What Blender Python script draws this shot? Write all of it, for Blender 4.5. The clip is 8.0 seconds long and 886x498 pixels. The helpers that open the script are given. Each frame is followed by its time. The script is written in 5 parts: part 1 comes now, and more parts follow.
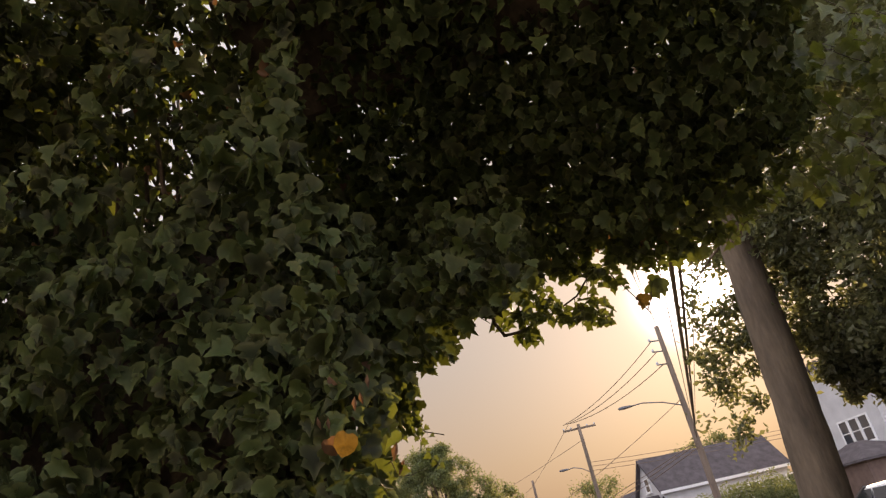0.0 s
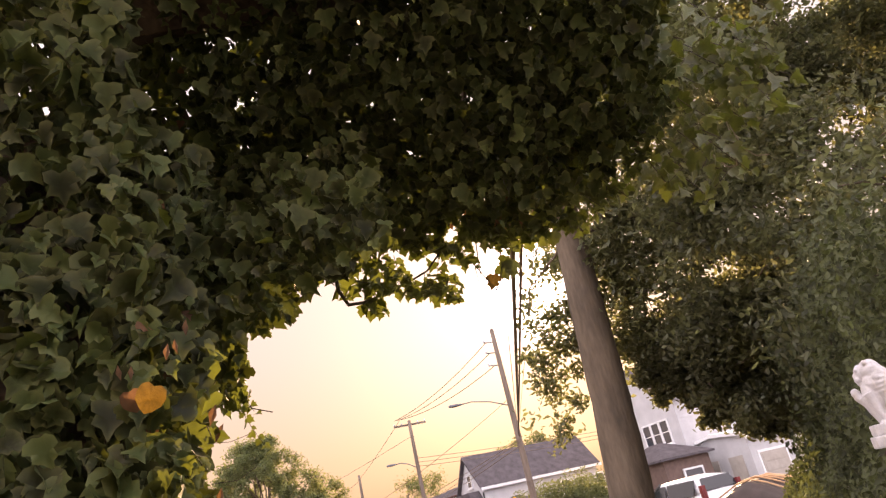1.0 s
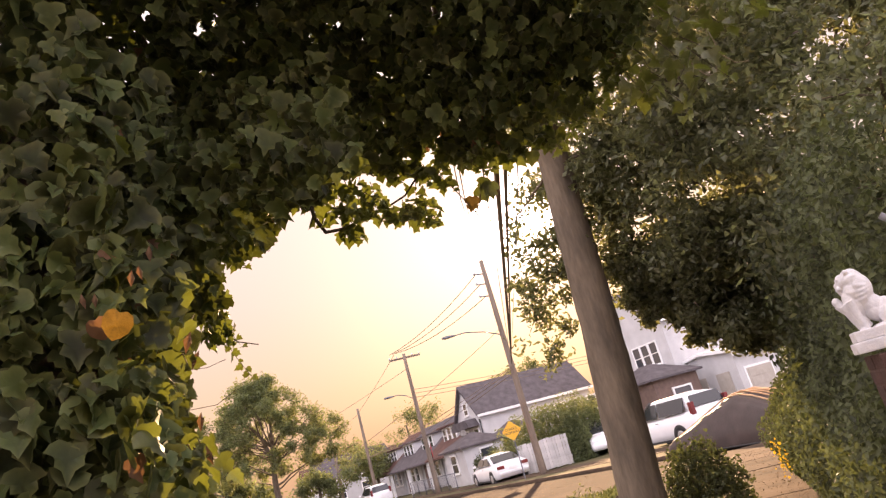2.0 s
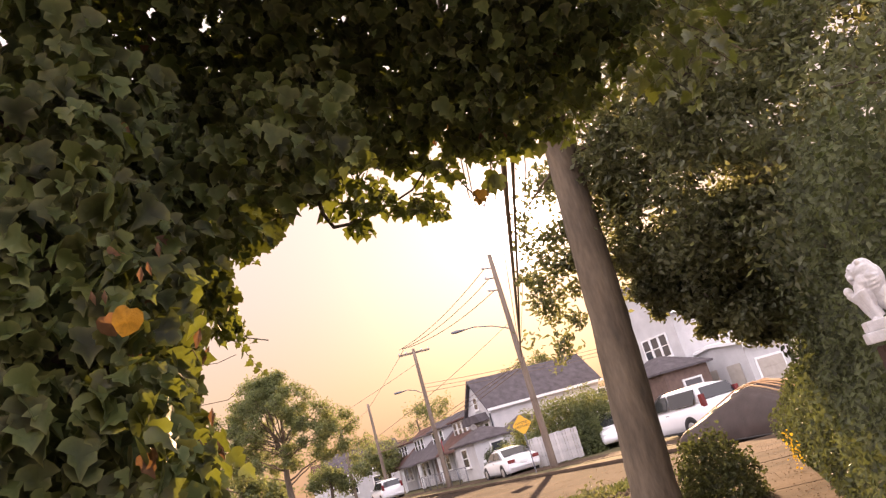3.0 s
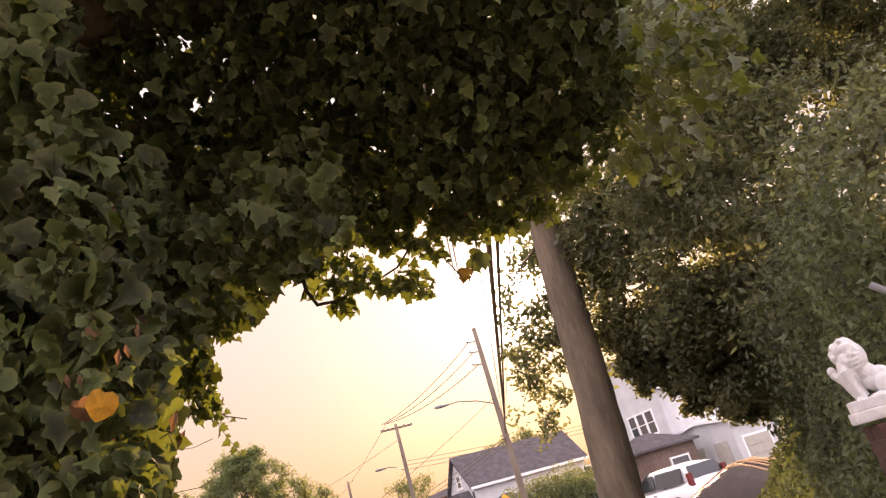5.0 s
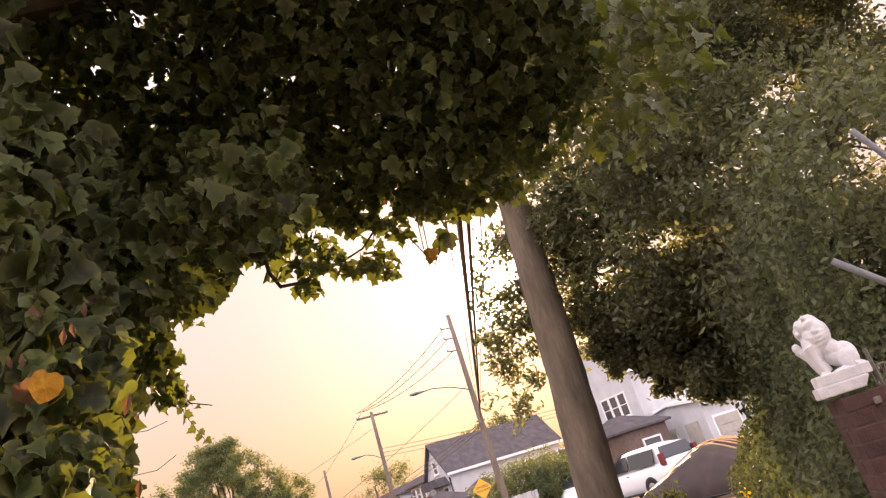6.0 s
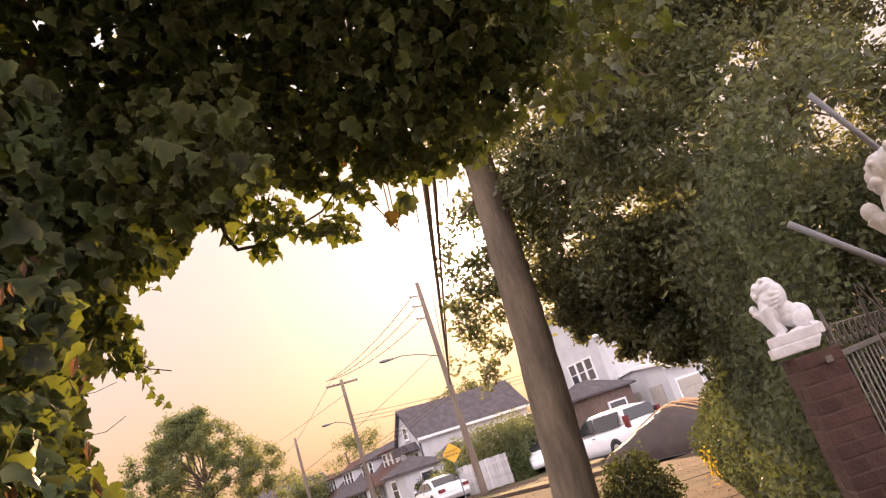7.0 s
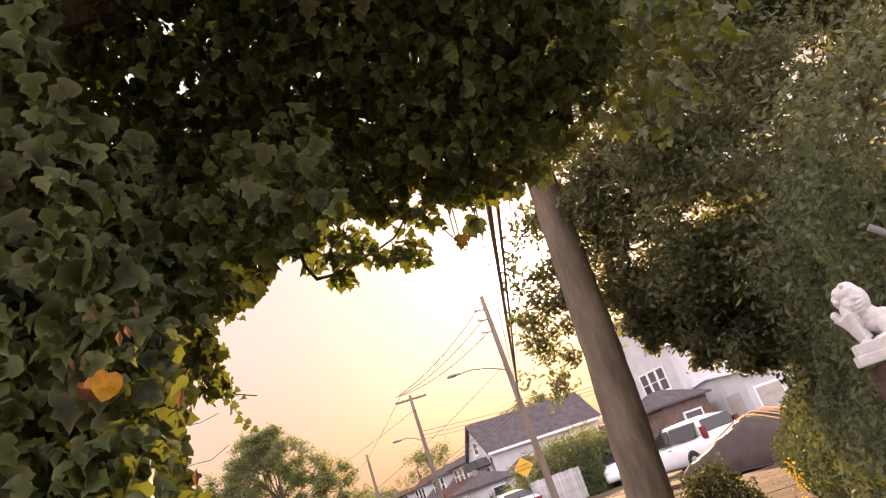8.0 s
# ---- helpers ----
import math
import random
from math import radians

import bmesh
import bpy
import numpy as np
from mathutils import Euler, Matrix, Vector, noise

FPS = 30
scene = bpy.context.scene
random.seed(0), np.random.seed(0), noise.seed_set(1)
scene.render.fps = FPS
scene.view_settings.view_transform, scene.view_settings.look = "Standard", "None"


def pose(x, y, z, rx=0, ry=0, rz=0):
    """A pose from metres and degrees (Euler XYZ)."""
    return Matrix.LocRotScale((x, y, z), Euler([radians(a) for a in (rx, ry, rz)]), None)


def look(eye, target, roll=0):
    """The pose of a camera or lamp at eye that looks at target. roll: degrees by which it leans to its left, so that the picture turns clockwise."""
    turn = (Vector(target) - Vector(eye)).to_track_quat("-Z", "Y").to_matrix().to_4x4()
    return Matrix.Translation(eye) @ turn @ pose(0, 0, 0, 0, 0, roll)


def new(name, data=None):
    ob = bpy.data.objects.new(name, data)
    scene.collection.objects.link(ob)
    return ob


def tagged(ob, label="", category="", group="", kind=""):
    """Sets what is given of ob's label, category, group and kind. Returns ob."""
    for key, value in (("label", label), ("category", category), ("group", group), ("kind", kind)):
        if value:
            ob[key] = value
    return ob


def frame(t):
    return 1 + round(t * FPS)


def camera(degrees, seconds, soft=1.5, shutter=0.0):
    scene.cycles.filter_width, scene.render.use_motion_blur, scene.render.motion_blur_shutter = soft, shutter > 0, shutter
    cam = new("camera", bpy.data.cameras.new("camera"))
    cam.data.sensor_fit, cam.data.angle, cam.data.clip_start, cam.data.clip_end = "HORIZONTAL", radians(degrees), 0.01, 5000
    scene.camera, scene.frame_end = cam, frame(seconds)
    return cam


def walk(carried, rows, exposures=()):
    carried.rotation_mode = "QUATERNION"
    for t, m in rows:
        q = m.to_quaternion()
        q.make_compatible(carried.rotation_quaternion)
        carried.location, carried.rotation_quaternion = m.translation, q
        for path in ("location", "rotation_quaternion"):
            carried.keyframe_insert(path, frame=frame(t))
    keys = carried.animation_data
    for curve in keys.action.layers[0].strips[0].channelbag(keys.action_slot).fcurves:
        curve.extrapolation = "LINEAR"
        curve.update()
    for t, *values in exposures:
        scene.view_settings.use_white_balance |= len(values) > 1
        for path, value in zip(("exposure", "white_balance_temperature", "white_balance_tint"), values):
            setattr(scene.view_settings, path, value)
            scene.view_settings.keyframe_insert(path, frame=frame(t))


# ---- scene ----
cam = camera(64.6, 8.0, soft=1.3)
PATH = [
    (0, (-0.265, 0.6381, 1.5184), (-0.617, 2.4191, 2.3594), -13.24),
    (0.5, (-0.295, 0.7396, 1.5063), (-0.363, 2.5778, 2.2915), -13.01),
    (1, (-0.305, 0.7719, 1.4986), (-0.242, 2.63, 2.2354), -13.38),
    (1.5, (-0.292, 0.7999, 1.4746), (-0.228, 2.6948, 2.1128), -14.28),
    (2, (-0.286, 0.8039, 1.4728), (-0.236, 2.7239, 2.0309), -15.76),
    (3.5, (-0.288, 0.81, 1.471), (-0.267, 2.7323, 2.0212), -16.22),
    (4, (-0.286, 0.8016, 1.4817), (-0.242, 2.6964, 2.1209), -16.05),
    (4.5, (-0.284, 0.7984, 1.4866), (-0.193, 2.6566, 2.2194), -16.11),
    (6, (-0.267, 0.8281, 1.4677), (-0.083, 2.7017, 2.1411), -18.03),
    (6.5, (-0.252, 0.8406, 1.4552), (-0.023, 2.7294, 2.0701), -18.38),
    (7, (-0.248, 0.8389, 1.4491), (-0.006, 2.7426, 2.0146), -18.79),
    (7.5, (-0.249, 0.8339, 1.4479), (-0.034, 2.7442, 1.9986), -18.95),
    (8, (-0.265, 0.7942, 1.4654), (-0.18, 2.6814, 2.1213), -19.70),
]
walk(cam, [(t, look(eye, target, roll)) for t, eye, target, roll in PATH],
     [(0.0, 0.75, 7050, 22), (0.5, 1.4, 7450, 32), (1.0, 1.5, 7450, 32), (8.0, 1.5, 7450, 32)])

# ---- world, sun ----
SUN_AZ, SUN_EL = radians(7.8), radians(16.4)
SUN_DIR = Vector((math.sin(SUN_AZ) * math.cos(SUN_EL), math.cos(SUN_AZ) * math.cos(SUN_EL), math.sin(SUN_EL)))


def build_world():
    """Hazy evening sky: Nishita, sun glow, warm haze brightened opposite the sun as fill."""
    w = bpy.data.worlds.new("world")
    scene.world = w
    w.use_nodes = True
    nt = w.node_tree
    nt.nodes.clear()
    N, L = nt.nodes.new, nt.links.new

    def math_node(op, a, b=None):
        n = N("ShaderNodeMath")
        n.operation = op
        for i, v in enumerate((a, b)):
            if v is None:
                continue
            if isinstance(v, (int, float)):
                n.inputs[i].default_value = v
            else:
                L(v, n.inputs[i])
        return n.outputs[0]

    sky = N("ShaderNodeTexSky")
    sky.sky_type = "NISHITA"
    sky.sun_disc = False
    sky.sun_elevation, sky.sun_rotation = SUN_EL, SUN_AZ
    sky.dust_density, sky.air_density = 6.0, 1.2
    tc = N("ShaderNodeTexCoord")
    dot = N("ShaderNodeVectorMath")
    dot.operation = "DOT_PRODUCT"
    L(tc.outputs["Generated"], dot.inputs[0])
    dot.inputs[1].default_value = SUN_DIR
    d = math_node("MAXIMUM", dot.outputs["Value"], 0.0)
    sep = N("ShaderNodeSeparateXYZ")
    L(tc.outputs["Generated"], sep.inputs[0])
    ramp = N("ShaderNodeValToRGB")
    L(sep.outputs["Z"], ramp.inputs[0])
    els = ramp.color_ramp.elements
    els[0].position, els[0].color = 0.0, (0.84, 0.55, 0.32, 1)
    els[1].position, els[1].color = 0.6, (1.25, 1.28, 1.25, 1)
    e = els.new(0.12)
    e.color = (0.86, 0.67, 0.46, 1)
    e = els.new(0.26)
    e.color = (0.88, 0.84, 0.765, 1)
    e = els.new(0.36)
    e.color = (0.98, 0.96, 0.92, 1)
    # haze level: lowest at the sun, boosted behind the camera for fill light
    toward = math_node("MULTIPLY_ADD", dot.outputs["Value"], -0.56)
    toward.node.inputs[2].default_value = 0.785
    haze = N("ShaderNodeVectorMath")
    haze.operation = "SCALE"
    away = math_node("MULTIPLY_ADD", dot.outputs["Value"], -0.5)
    away.node.inputs[2].default_value = 0.42
    away.node.use_clamp = True
    blue = N("ShaderNodeMix")
    blue.data_type = "RGBA"
    L(away, blue.inputs["Factor"])
    L(ramp.outputs[0], blue.inputs["A"])
    blue.inputs["B"].default_value = (0.66, 0.80, 1.06, 1)
    L(blue.outputs["Result"], haze.inputs[0])
    L(toward, haze.inputs["Scale"])
    glow = math_node("ADD", math_node("MULTIPLY", math_node("POWER", d, 30.0), 0.05),
                     math_node("MULTIPLY", math_node("POWER", d, 1100.0), 9.0))
    gcol = N("ShaderNodeVectorMath")
    gcol.operation = "SCALE"
    gcol.inputs[0].default_value = (1.0, 0.93, 0.93)
    L(glow, gcol.inputs["Scale"])
    skys = N("ShaderNodeVectorMath")
    skys.operation = "SCALE"
    L(sky.outputs[0], skys.inputs[0])
    skys.inputs["Scale"].default_value = SKY_NISHITA
    a1 = N("ShaderNodeVectorMath")
    a2 = N("ShaderNodeVectorMath")
    L(haze.outputs[0], a1.inputs[0])
    L(gcol.outputs[0], a1.inputs[1])
    L(a1.outputs[0], a2.inputs[0])
    L(skys.outputs[0], a2.inputs[1])
    bg = N("ShaderNodeBackground")
    L(a2.outputs[0], bg.inputs[0])
    bg.inputs[1].default_value = 1.0
    out = N("ShaderNodeOutputWorld")
    L(bg.outputs[0], out.inputs[0])


SKY_NISHITA = 0.005
build_world()
sun_data = bpy.data.lights.new("sun", "SUN")
sun_data.energy, sun_data.angle, sun_data.color = 4.0, radians(0.6), (1.0, 0.74, 0.42)
sun = new("sun", sun_data)
sun.matrix_world = look((0, 0, 30), tuple(Vector((0, 0, 30)) - SUN_DIR))


# ---- materials ----
def shader(name, color, rough=0.6, metal=0.0, var=0.25, scale=8.0, fine=60.0, bump=0.15, dark=None, island=0.0,
           translucent=0.0, tcolor=None, objrand=0.0, rim=0.0, stretch=None, spec=0.5, coat=0.0):
    """A principled surface with colour variation at two scales, bump, and an optional translucent share for leaves."""
    m = bpy.data.materials.new(name)
    m.use_nodes = True
    nt = m.node_tree
    N, L = nt.nodes.new, nt.links.new
    p = nt.nodes["Principled BSDF"]
    out = nt.nodes["Material Output"]
    tc = N("ShaderNodeTexCoord")
    src = tc.outputs["Object"]
    if stretch:
        mp = N("ShaderNodeMapping")
        mp.inputs["Scale"].default_value = stretch
        L(src, mp.inputs[0])
        src = mp.outputs[0]
    n1, n2 = N("ShaderNodeTexNoise"), N("ShaderNodeTexNoise")
    n1.inputs["Scale"].default_value, n1.inputs["Detail"].default_value = scale, 5
    n2.inputs["Scale"].default_value, n2.inputs["Detail"].default_value = fine, 3
    L(src, n1.inputs["Vector"])
    L(src, n2.inputs["Vector"])
    add = N("ShaderNodeMath")
    add.operation = "MULTIPLY_ADD"
    L(n2.outputs[0], add.inputs[0])
    add.inputs[1].default_value = 0.45
    L(n1.outputs[0], add.inputs[2])
    fac = add.outputs[0]
    rnd = None
    if island or objrand:
        if island:
            g = N("ShaderNodeNewGeometry")
            rnd = g.outputs["Random Per Island"]
        else:
            g = N("ShaderNodeObjectInfo")
            rnd = g.outputs["Random"]
        a = N("ShaderNodeMath")
        a.operation = "MULTIPLY_ADD"
        L(rnd, a.inputs[0])
        a.inputs[1].default_value = island or objrand
        L(fac, a.inputs[2])
        s = N("ShaderNodeMath")
        s.operation = "SUBTRACT"
        L(a.outputs[0], s.inputs[0])
        s.inputs[1].default_value = (island or objrand) / 2
        fac = s.outputs[0]
    mr = N("ShaderNodeMapRange")
    mr.inputs["From Min"].default_value, mr.inputs["From Max"].default_value = 0.4, 1.05
    L(fac, mr.inputs[0])
    mix = N("ShaderNodeMix")
    mix.data_type = "RGBA"
    lo = dark or tuple(c * (1 - 1.6 * var) for c in color)
    hi = tuple(min(1, c * (1 + var)) for c in color)
    mix.inputs["A"].default_value = (*lo, 1)
    mix.inputs["B"].default_value = (*hi, 1)
    L(mr.outputs[0], mix.inputs["Factor"])
    base = mix.outputs["Result"]
    if rim:
        at = N("ShaderNodeAttribute")
        at.attribute_name = "rim"
        pw = N("ShaderNodeMath")
        pw.operation = "POWER"
        L(at.outputs["Fac"], pw.inputs[0])
        pw.inputs[1].default_value = 3.0
        sc = N("ShaderNodeMath")
        sc.operation = "MULTIPLY"
        L(pw.outputs[0], sc.inputs[0])
        sc.inputs[1].default_value = rim
        mx = N("ShaderNodeMix")
        mx.data_type = "RGBA"
        L(sc.outputs[0], mx.inputs["Factor"])
        L(base, mx.inputs["A"])
        mx.inputs["B"].default_value = (0.30, 0.32, 0.14, 1)
        base = mx.outputs["Result"]
    L(base, p.inputs["Base Color"])
    p.inputs["Roughness"].default_value, p.inputs["Metallic"].default_value = rough, metal
    p.inputs["Specular IOR Level"].default_value = spec
    p.inputs["Coat Weight"].default_value = coat
    p.inputs["Coat Roughness"].default_value = 0.08
    if bump:
        b = N("ShaderNodeBump")
        b.inputs["Strength"].default_value = bump
        b.inputs["Distance"].default_value = 0.02
        L(fac if not rnd else add.outputs[0], b.inputs["Height"])
        L(b.outputs[0], p.inputs["Normal"])
    if translucent:
        t = N("ShaderNodeBsdfTranslucent")
        tm = N("ShaderNodeMix")
        tm.data_type = "RGBA"
        tcol = tcolor or tuple(min(1, c * 2.5) for c in color)
        tm.inputs["A"].default_value = (*[c * 0.6 for c in tcol], 1)
        tm.inputs["B"].default_value = (*tcol, 1)
        L(mr.outputs[0], tm.inputs["Factor"])
        L(tm.outputs["Result"], t.inputs[0])
        ms = N("ShaderNodeMixShader")
        ms.inputs[0].default_value = translucent
        L(p.outputs[0], ms.inputs[1])
        L(t.outputs[0], ms.inputs[2])
        L(ms.outputs[0], out.inputs["Surface"])
    return m


def glass(name, color=(0.03, 0.035, 0.04), rough=0.06):
    m = bpy.data.materials.new(name)
    m.use_nodes = True
    p = m.node_tree.nodes["Principled BSDF"]
    p.inputs["Base Color"].default_value = (*color, 1)
    p.inputs["Roughness"].default_value = rough
    p.inputs["Specular IOR Level"].default_value = 0.7
    return m


M_IVY = shader("ivy_leaf", (0.042, 0.066, 0.025), 0.55, var=0.45, scale=9, fine=90, bump=0.1, island=0.9, translucent=0.12, tcolor=(0.22, 0.26, 0.035), rim=0.2, spec=0.25)
# lighter, more translucent copy of ivy_leaf that paints in the sunlit look
M_IVY_LIT = shader("sunlit_ivy_leaf", (0.06, 0.082, 0.026), 0.45, var=0.5, scale=24, fine=120, bump=0.2, island=0.9, translucent=0.38, tcolor=(0.21, 0.25, 0.035), rim=0.3)
M_IVY_DRY = shader("dry_ivy_leaf", (0.12, 0.065, 0.035), 0.7, var=0.4, scale=20, fine=90, bump=0.1, island=0.8, translucent=0.3, tcolor=(0.34, 0.17, 0.06))
M_IVY_YELLOW = shader("ivy_leaf_yellow", (0.17, 0.10, 0.022), 0.6, var=0.6, scale=70, fine=200, bump=0.3, translucent=0.38, tcolor=(0.24, 0.145, 0.02))
M_TREE = shader("tree_leaf", (0.112, 0.12, 0.074), 0.5, var=0.35, scale=1.2, fine=30, bump=0, island=0.7, translucent=0.42, tcolor=(0.36, 0.38, 0.14), spec=0.3)
M_TREE_FAR = shader("far_tree_leaf", (0.10, 0.125, 0.06), 0.6, var=0.3, scale=0.7, fine=10, bump=0, island=0.8, translucent=0.48, tcolor=(0.34, 0.37, 0.12))
M_HEDGE = shader("hedge_leaf", (0.075, 0.085, 0.038), 0.6, var=0.4, scale=2, fine=30, bump=0, island=0.8, translucent=0.3, tcolor=(0.20, 0.25, 0.07), spec=0.35)
M_TWIG = shader("twig", (0.07, 0.05, 0.035), 0.85, var=0.3, scale=30, bump=0.3)
M_BARK = shader("bark", (0.135, 0.10, 0.066), 0.9, var=0.45, scale=5, fine=28, bump=1.0, stretch=(1, 1, 0.22))
M_POLE = shader("pole_wood", (0.20, 0.15, 0.11), 0.85, var=0.3, scale=4, fine=40, bump=0.5, stretch=(1, 1, 0.1))
M_WIRE = shader("wire", (0.17, 0.115, 0.075), 0.6, var=0.2, bump=0)
M_ASPHALT = shader("asphalt", (0.044, 0.029, 0.021), 0.95, var=0.6, scale=0.6, fine=5, bump=1.0, spec=0.06)
M_CONCRETE = shader("concrete", (0.105, 0.072, 0.05), 0.9, var=0.4, scale=1.3, fine=14, bump=0.7, objrand=0.3, spec=0.06)
M_DIRT = shader("dirt_and_grass", (0.12, 0.105, 0.055), 0.95, var=0.45, scale=0.9, fine=18, bump=0.6, spec=0.08)
M_GRASS = shader("grass", (0.10, 0.115, 0.035), 0.8, var=0.35, scale=3, fine=40, bump=0, island=0.8, translucent=0.3)
M_WHITE_PLASTER = shader("white_painted_cast_stone", (0.60, 0.59, 0.60), 0.75, var=0.14, scale=14, fine=90, bump=0.25)
M_BRICK = shader("red_brick", (0.062, 0.028, 0.022), 0.85, var=0.3, scale=14, fine=90, bump=0.4, objrand=0.3)
# paler copy of the twig colour, so the thin loops look rim-lit
M_VINE_LIT = shader("bare_vine", (0.26, 0.22, 0.15), 0.7, var=0.3, scale=40, bump=0.2)
M_MORTAR = shader("mortar", (0.085, 0.05, 0.04), 0.95, var=0.2, scale=30, fine=120, bump=0.4)
M_IRON = shader("grey_painted_iron", (0.17, 0.15, 0.13), 0.5, metal=0.2, var=0.3, scale=20, bump=0.2)
M_PIPE = shader("galvanised_pipe", (0.17, 0.17, 0.18), 0.55, metal=0.4, var=0.2, scale=15, bump=0.1)
M_SIDING = shader("white_siding", (0.53, 0.515, 0.50), 0.7, var=0.12, scale=1.2, fine=20, bump=0.1, spec=0.2)
M_SIDING_GREY = shader("grey_siding", (0.46, 0.45, 0.44), 0.75, var=0.12, scale=1.2, fine=20, bump=0.1)
M_STUCCO_BROWN = shader("brown_brick_front", (0.165, 0.105, 0.082), 0.85, var=0.25, scale=3, fine=40, bump=0.2)
M_ROOF = shader("asphalt_shingle", (0.115, 0.100, 0.102), 0.95, var=0.25, scale=2.5, fine=24, bump=0.3, spec=0.05)
M_ROOF_BROWN = shader("brown_shingle", (0.13, 0.075, 0.062), 0.95, var=0.25, scale=2.5, fine=24, bump=0.3, spec=0.05)
M_TRIM = shader("white_trim", (0.78, 0.77, 0.74), 0.5, var=0.06, scale=5, bump=0.05)
M_GLASS = glass("window_glass")
M_CARGLASS = glass("car_glass", (0.02, 0.022, 0.025), 0.04)
M_CARWHITE = shader("white_car_paint", (0.76, 0.75, 0.74), 0.3, var=0.04, scale=2, bump=0, coat=0.6)
M_TYRE = shader("tyre_rubber", (0.02, 0.02, 0.02), 0.85, var=0.2, bump=0.1)
M_RIM = shader("alloy", (0.5, 0.5, 0.5), 0.35, metal=0.8, var=0.1, bump=0)
M_BLACK = shader("black_plastic", (0.03, 0.03, 0.03), 0.6, var=0.2, bump=0)
M_RED = shader("red_lamp", (0.17, 0.02, 0.02), 0.25, var=0.15, bump=0)
M_LAMP = shader("clear_lamp", (0.6, 0.6, 0.6), 0.15, var=0.1, bump=0)
M_COVER = shader("car_cover_cloth", (0.055, 0.036, 0.031), 0.55, var=0.3, scale=3, fine=40, bump=0.4)
M_SIGN = shader("sign_yellow", (0.78, 0.40, 0.03), 0.45, var=0.08, scale=8, bump=0.05)
M_BLACKINK = shader("sign_black", (0.03, 0.025, 0.02), 0.5, var=0.1, bump=0)
M_FENCE = shader("whitewashed_fence", (0.50, 0.47, 0.44), 0.85, var=0.2, scale=3, fine=30, bump=0.3, objrand=0.4)
M_FLOWER = shader("yellow_blossom", (0.8, 0.50, 0.02), 0.6, var=0.2, bump=0, island=0.4, translucent=0.4, tcolor=(0.9, 0.6, 0.05))
M_DEAD = shader("fallen_leaf", (0.21, 0.125, 0.068), 0.8, var=0.4, scale=5, bump=0, island=0.8, spec=0.1)


# ---- mesh helpers ----
def part(name, bm, material, parent=None, label="", smooth=False):
    """Links a bmesh, or a ready mesh, as one mesh object under a thing or a part."""
    if isinstance(bm, bpy.types.Mesh):
        me = bm
    else:
        me = bpy.data.meshes.new(name)
        bmesh.ops.recalc_face_normals(bm, faces=bm.faces)
        if smooth:
            for f in bm.faces:
                f.smooth = True
        bm.to_mesh(me)
        bm.free()
    if material and not me.materials:
        me.materials.append(material)
    ob = new(name, me)
    if parent:
        ob.parent = parent
    if label:
        ob["label"] = label
    return ob


def thing(name, m, label, category, group="", kind=""):
    ob = new(name)
    ob.empty_display_size = 0.2
    ob.matrix_world = m
    return tagged(ob, label, category, group, kind)


def box(sx, sy, sz, at=(0, 0, 0), bevel=0.0, bm=None, rot=None):
    """A box centred in x and y on at, standing on at's z."""
    bm2 = bmesh.new()
    bmesh.ops.create_cube(bm2, size=1.0)
    bmesh.ops.scale(bm2, vec=(sx, sy, sz), verts=bm2.verts)
    if bevel:
        bmesh.ops.bevel(bm2, geom=bm2.edges[:], offset=bevel, segments=2, affect="EDGES", profile=0.6)
    m = Matrix.Translation((at[0], at[1], at[2] + sz / 2))
    if rot:
        m = Matrix.Translation(at) @ rot @ Matrix.Translation((0, 0, sz / 2))
    bmesh.ops.transform(bm2, matrix=m, verts=bm2.verts)
    return joined(bm, bm2)


def joined(bm, bm2):
    if bm is None:
        return bm2
    me = bpy.data.meshes.new("tmp")
    bm2.to_mesh(me)
    bm.from_mesh(me)
    bm2.free()
    bpy.data.meshes.remove(me)
    return bm


def tube(points, radii, n=8, bm=None, cap=True):
    """A round tube through points, with a radius at each."""
    bm2 = bm or bmesh.new()
    pts = [Vector(p) for p in points]
    if isinstance(radii, (int, float)):
        radii = [radii] * len(pts)
    rings = []
    up = Vector((0.31, 0.2, 0.93)).normalized()
    for i, p in enumerate(pts):
        d = (pts[min(i + 1, len(pts) - 1)] - pts[max(i - 1, 0)]).normalized()
        a = d.cross(up)
        if a.length < 0.05:
            a = d.cross(Vector((1, 0, 0)))
        a.normalize()
        b = d.cross(a)
        rings.append([bm2.verts.new(p + radii[i] * (math.cos(t) * a + math.sin(t) * b)) for t in (2 * math.pi * k / n for k in range(n))])
    for r0, r1 in zip(rings, rings[1:]):
        for k in range(n):
            f = bm2.faces.new((r0[k], r0[(k + 1) % n], r1[(k + 1) % n], r1[k]))
            f.smooth = True
    if cap:
        bm2.faces.new(rings[0][::-1])
        bm2.faces.new(rings[-1])
    return bm2


def prism(poly, x0, x1, bm=None):
    """Extrudes a polygon given in (y, z) from x0 to x1."""
    bm2 = bm or bmesh.new()
    a = [bm2.verts.new((x0, y, z)) for y, z in poly]
    b = [bm2.verts.new((x1, y, z)) for y, z in poly]
    bm2.faces.new(a)
    bm2.faces.new(b[::-1])
    for i in range(len(poly)):
        j = (i + 1) % len(poly)
        bm2.faces.new((a[i], b[i], b[j], a[j]))
    return bm2


# Leaf outlines (x across, y along, z up), as triangle fans from the stalk's vein.
def fan(outline, fold=0.12, curl=0.0):
    v = [(0.0, 0.45, -fold * 0.4)] + [(x, y, fold * abs(x) - curl * (y - 0.3) ** 2) for x, y in outline]
    f = [(0, i, i + 1) for i in range(1, len(outline))] + [(0, len(outline), 1)]
    return np.array(v), np.array(f)


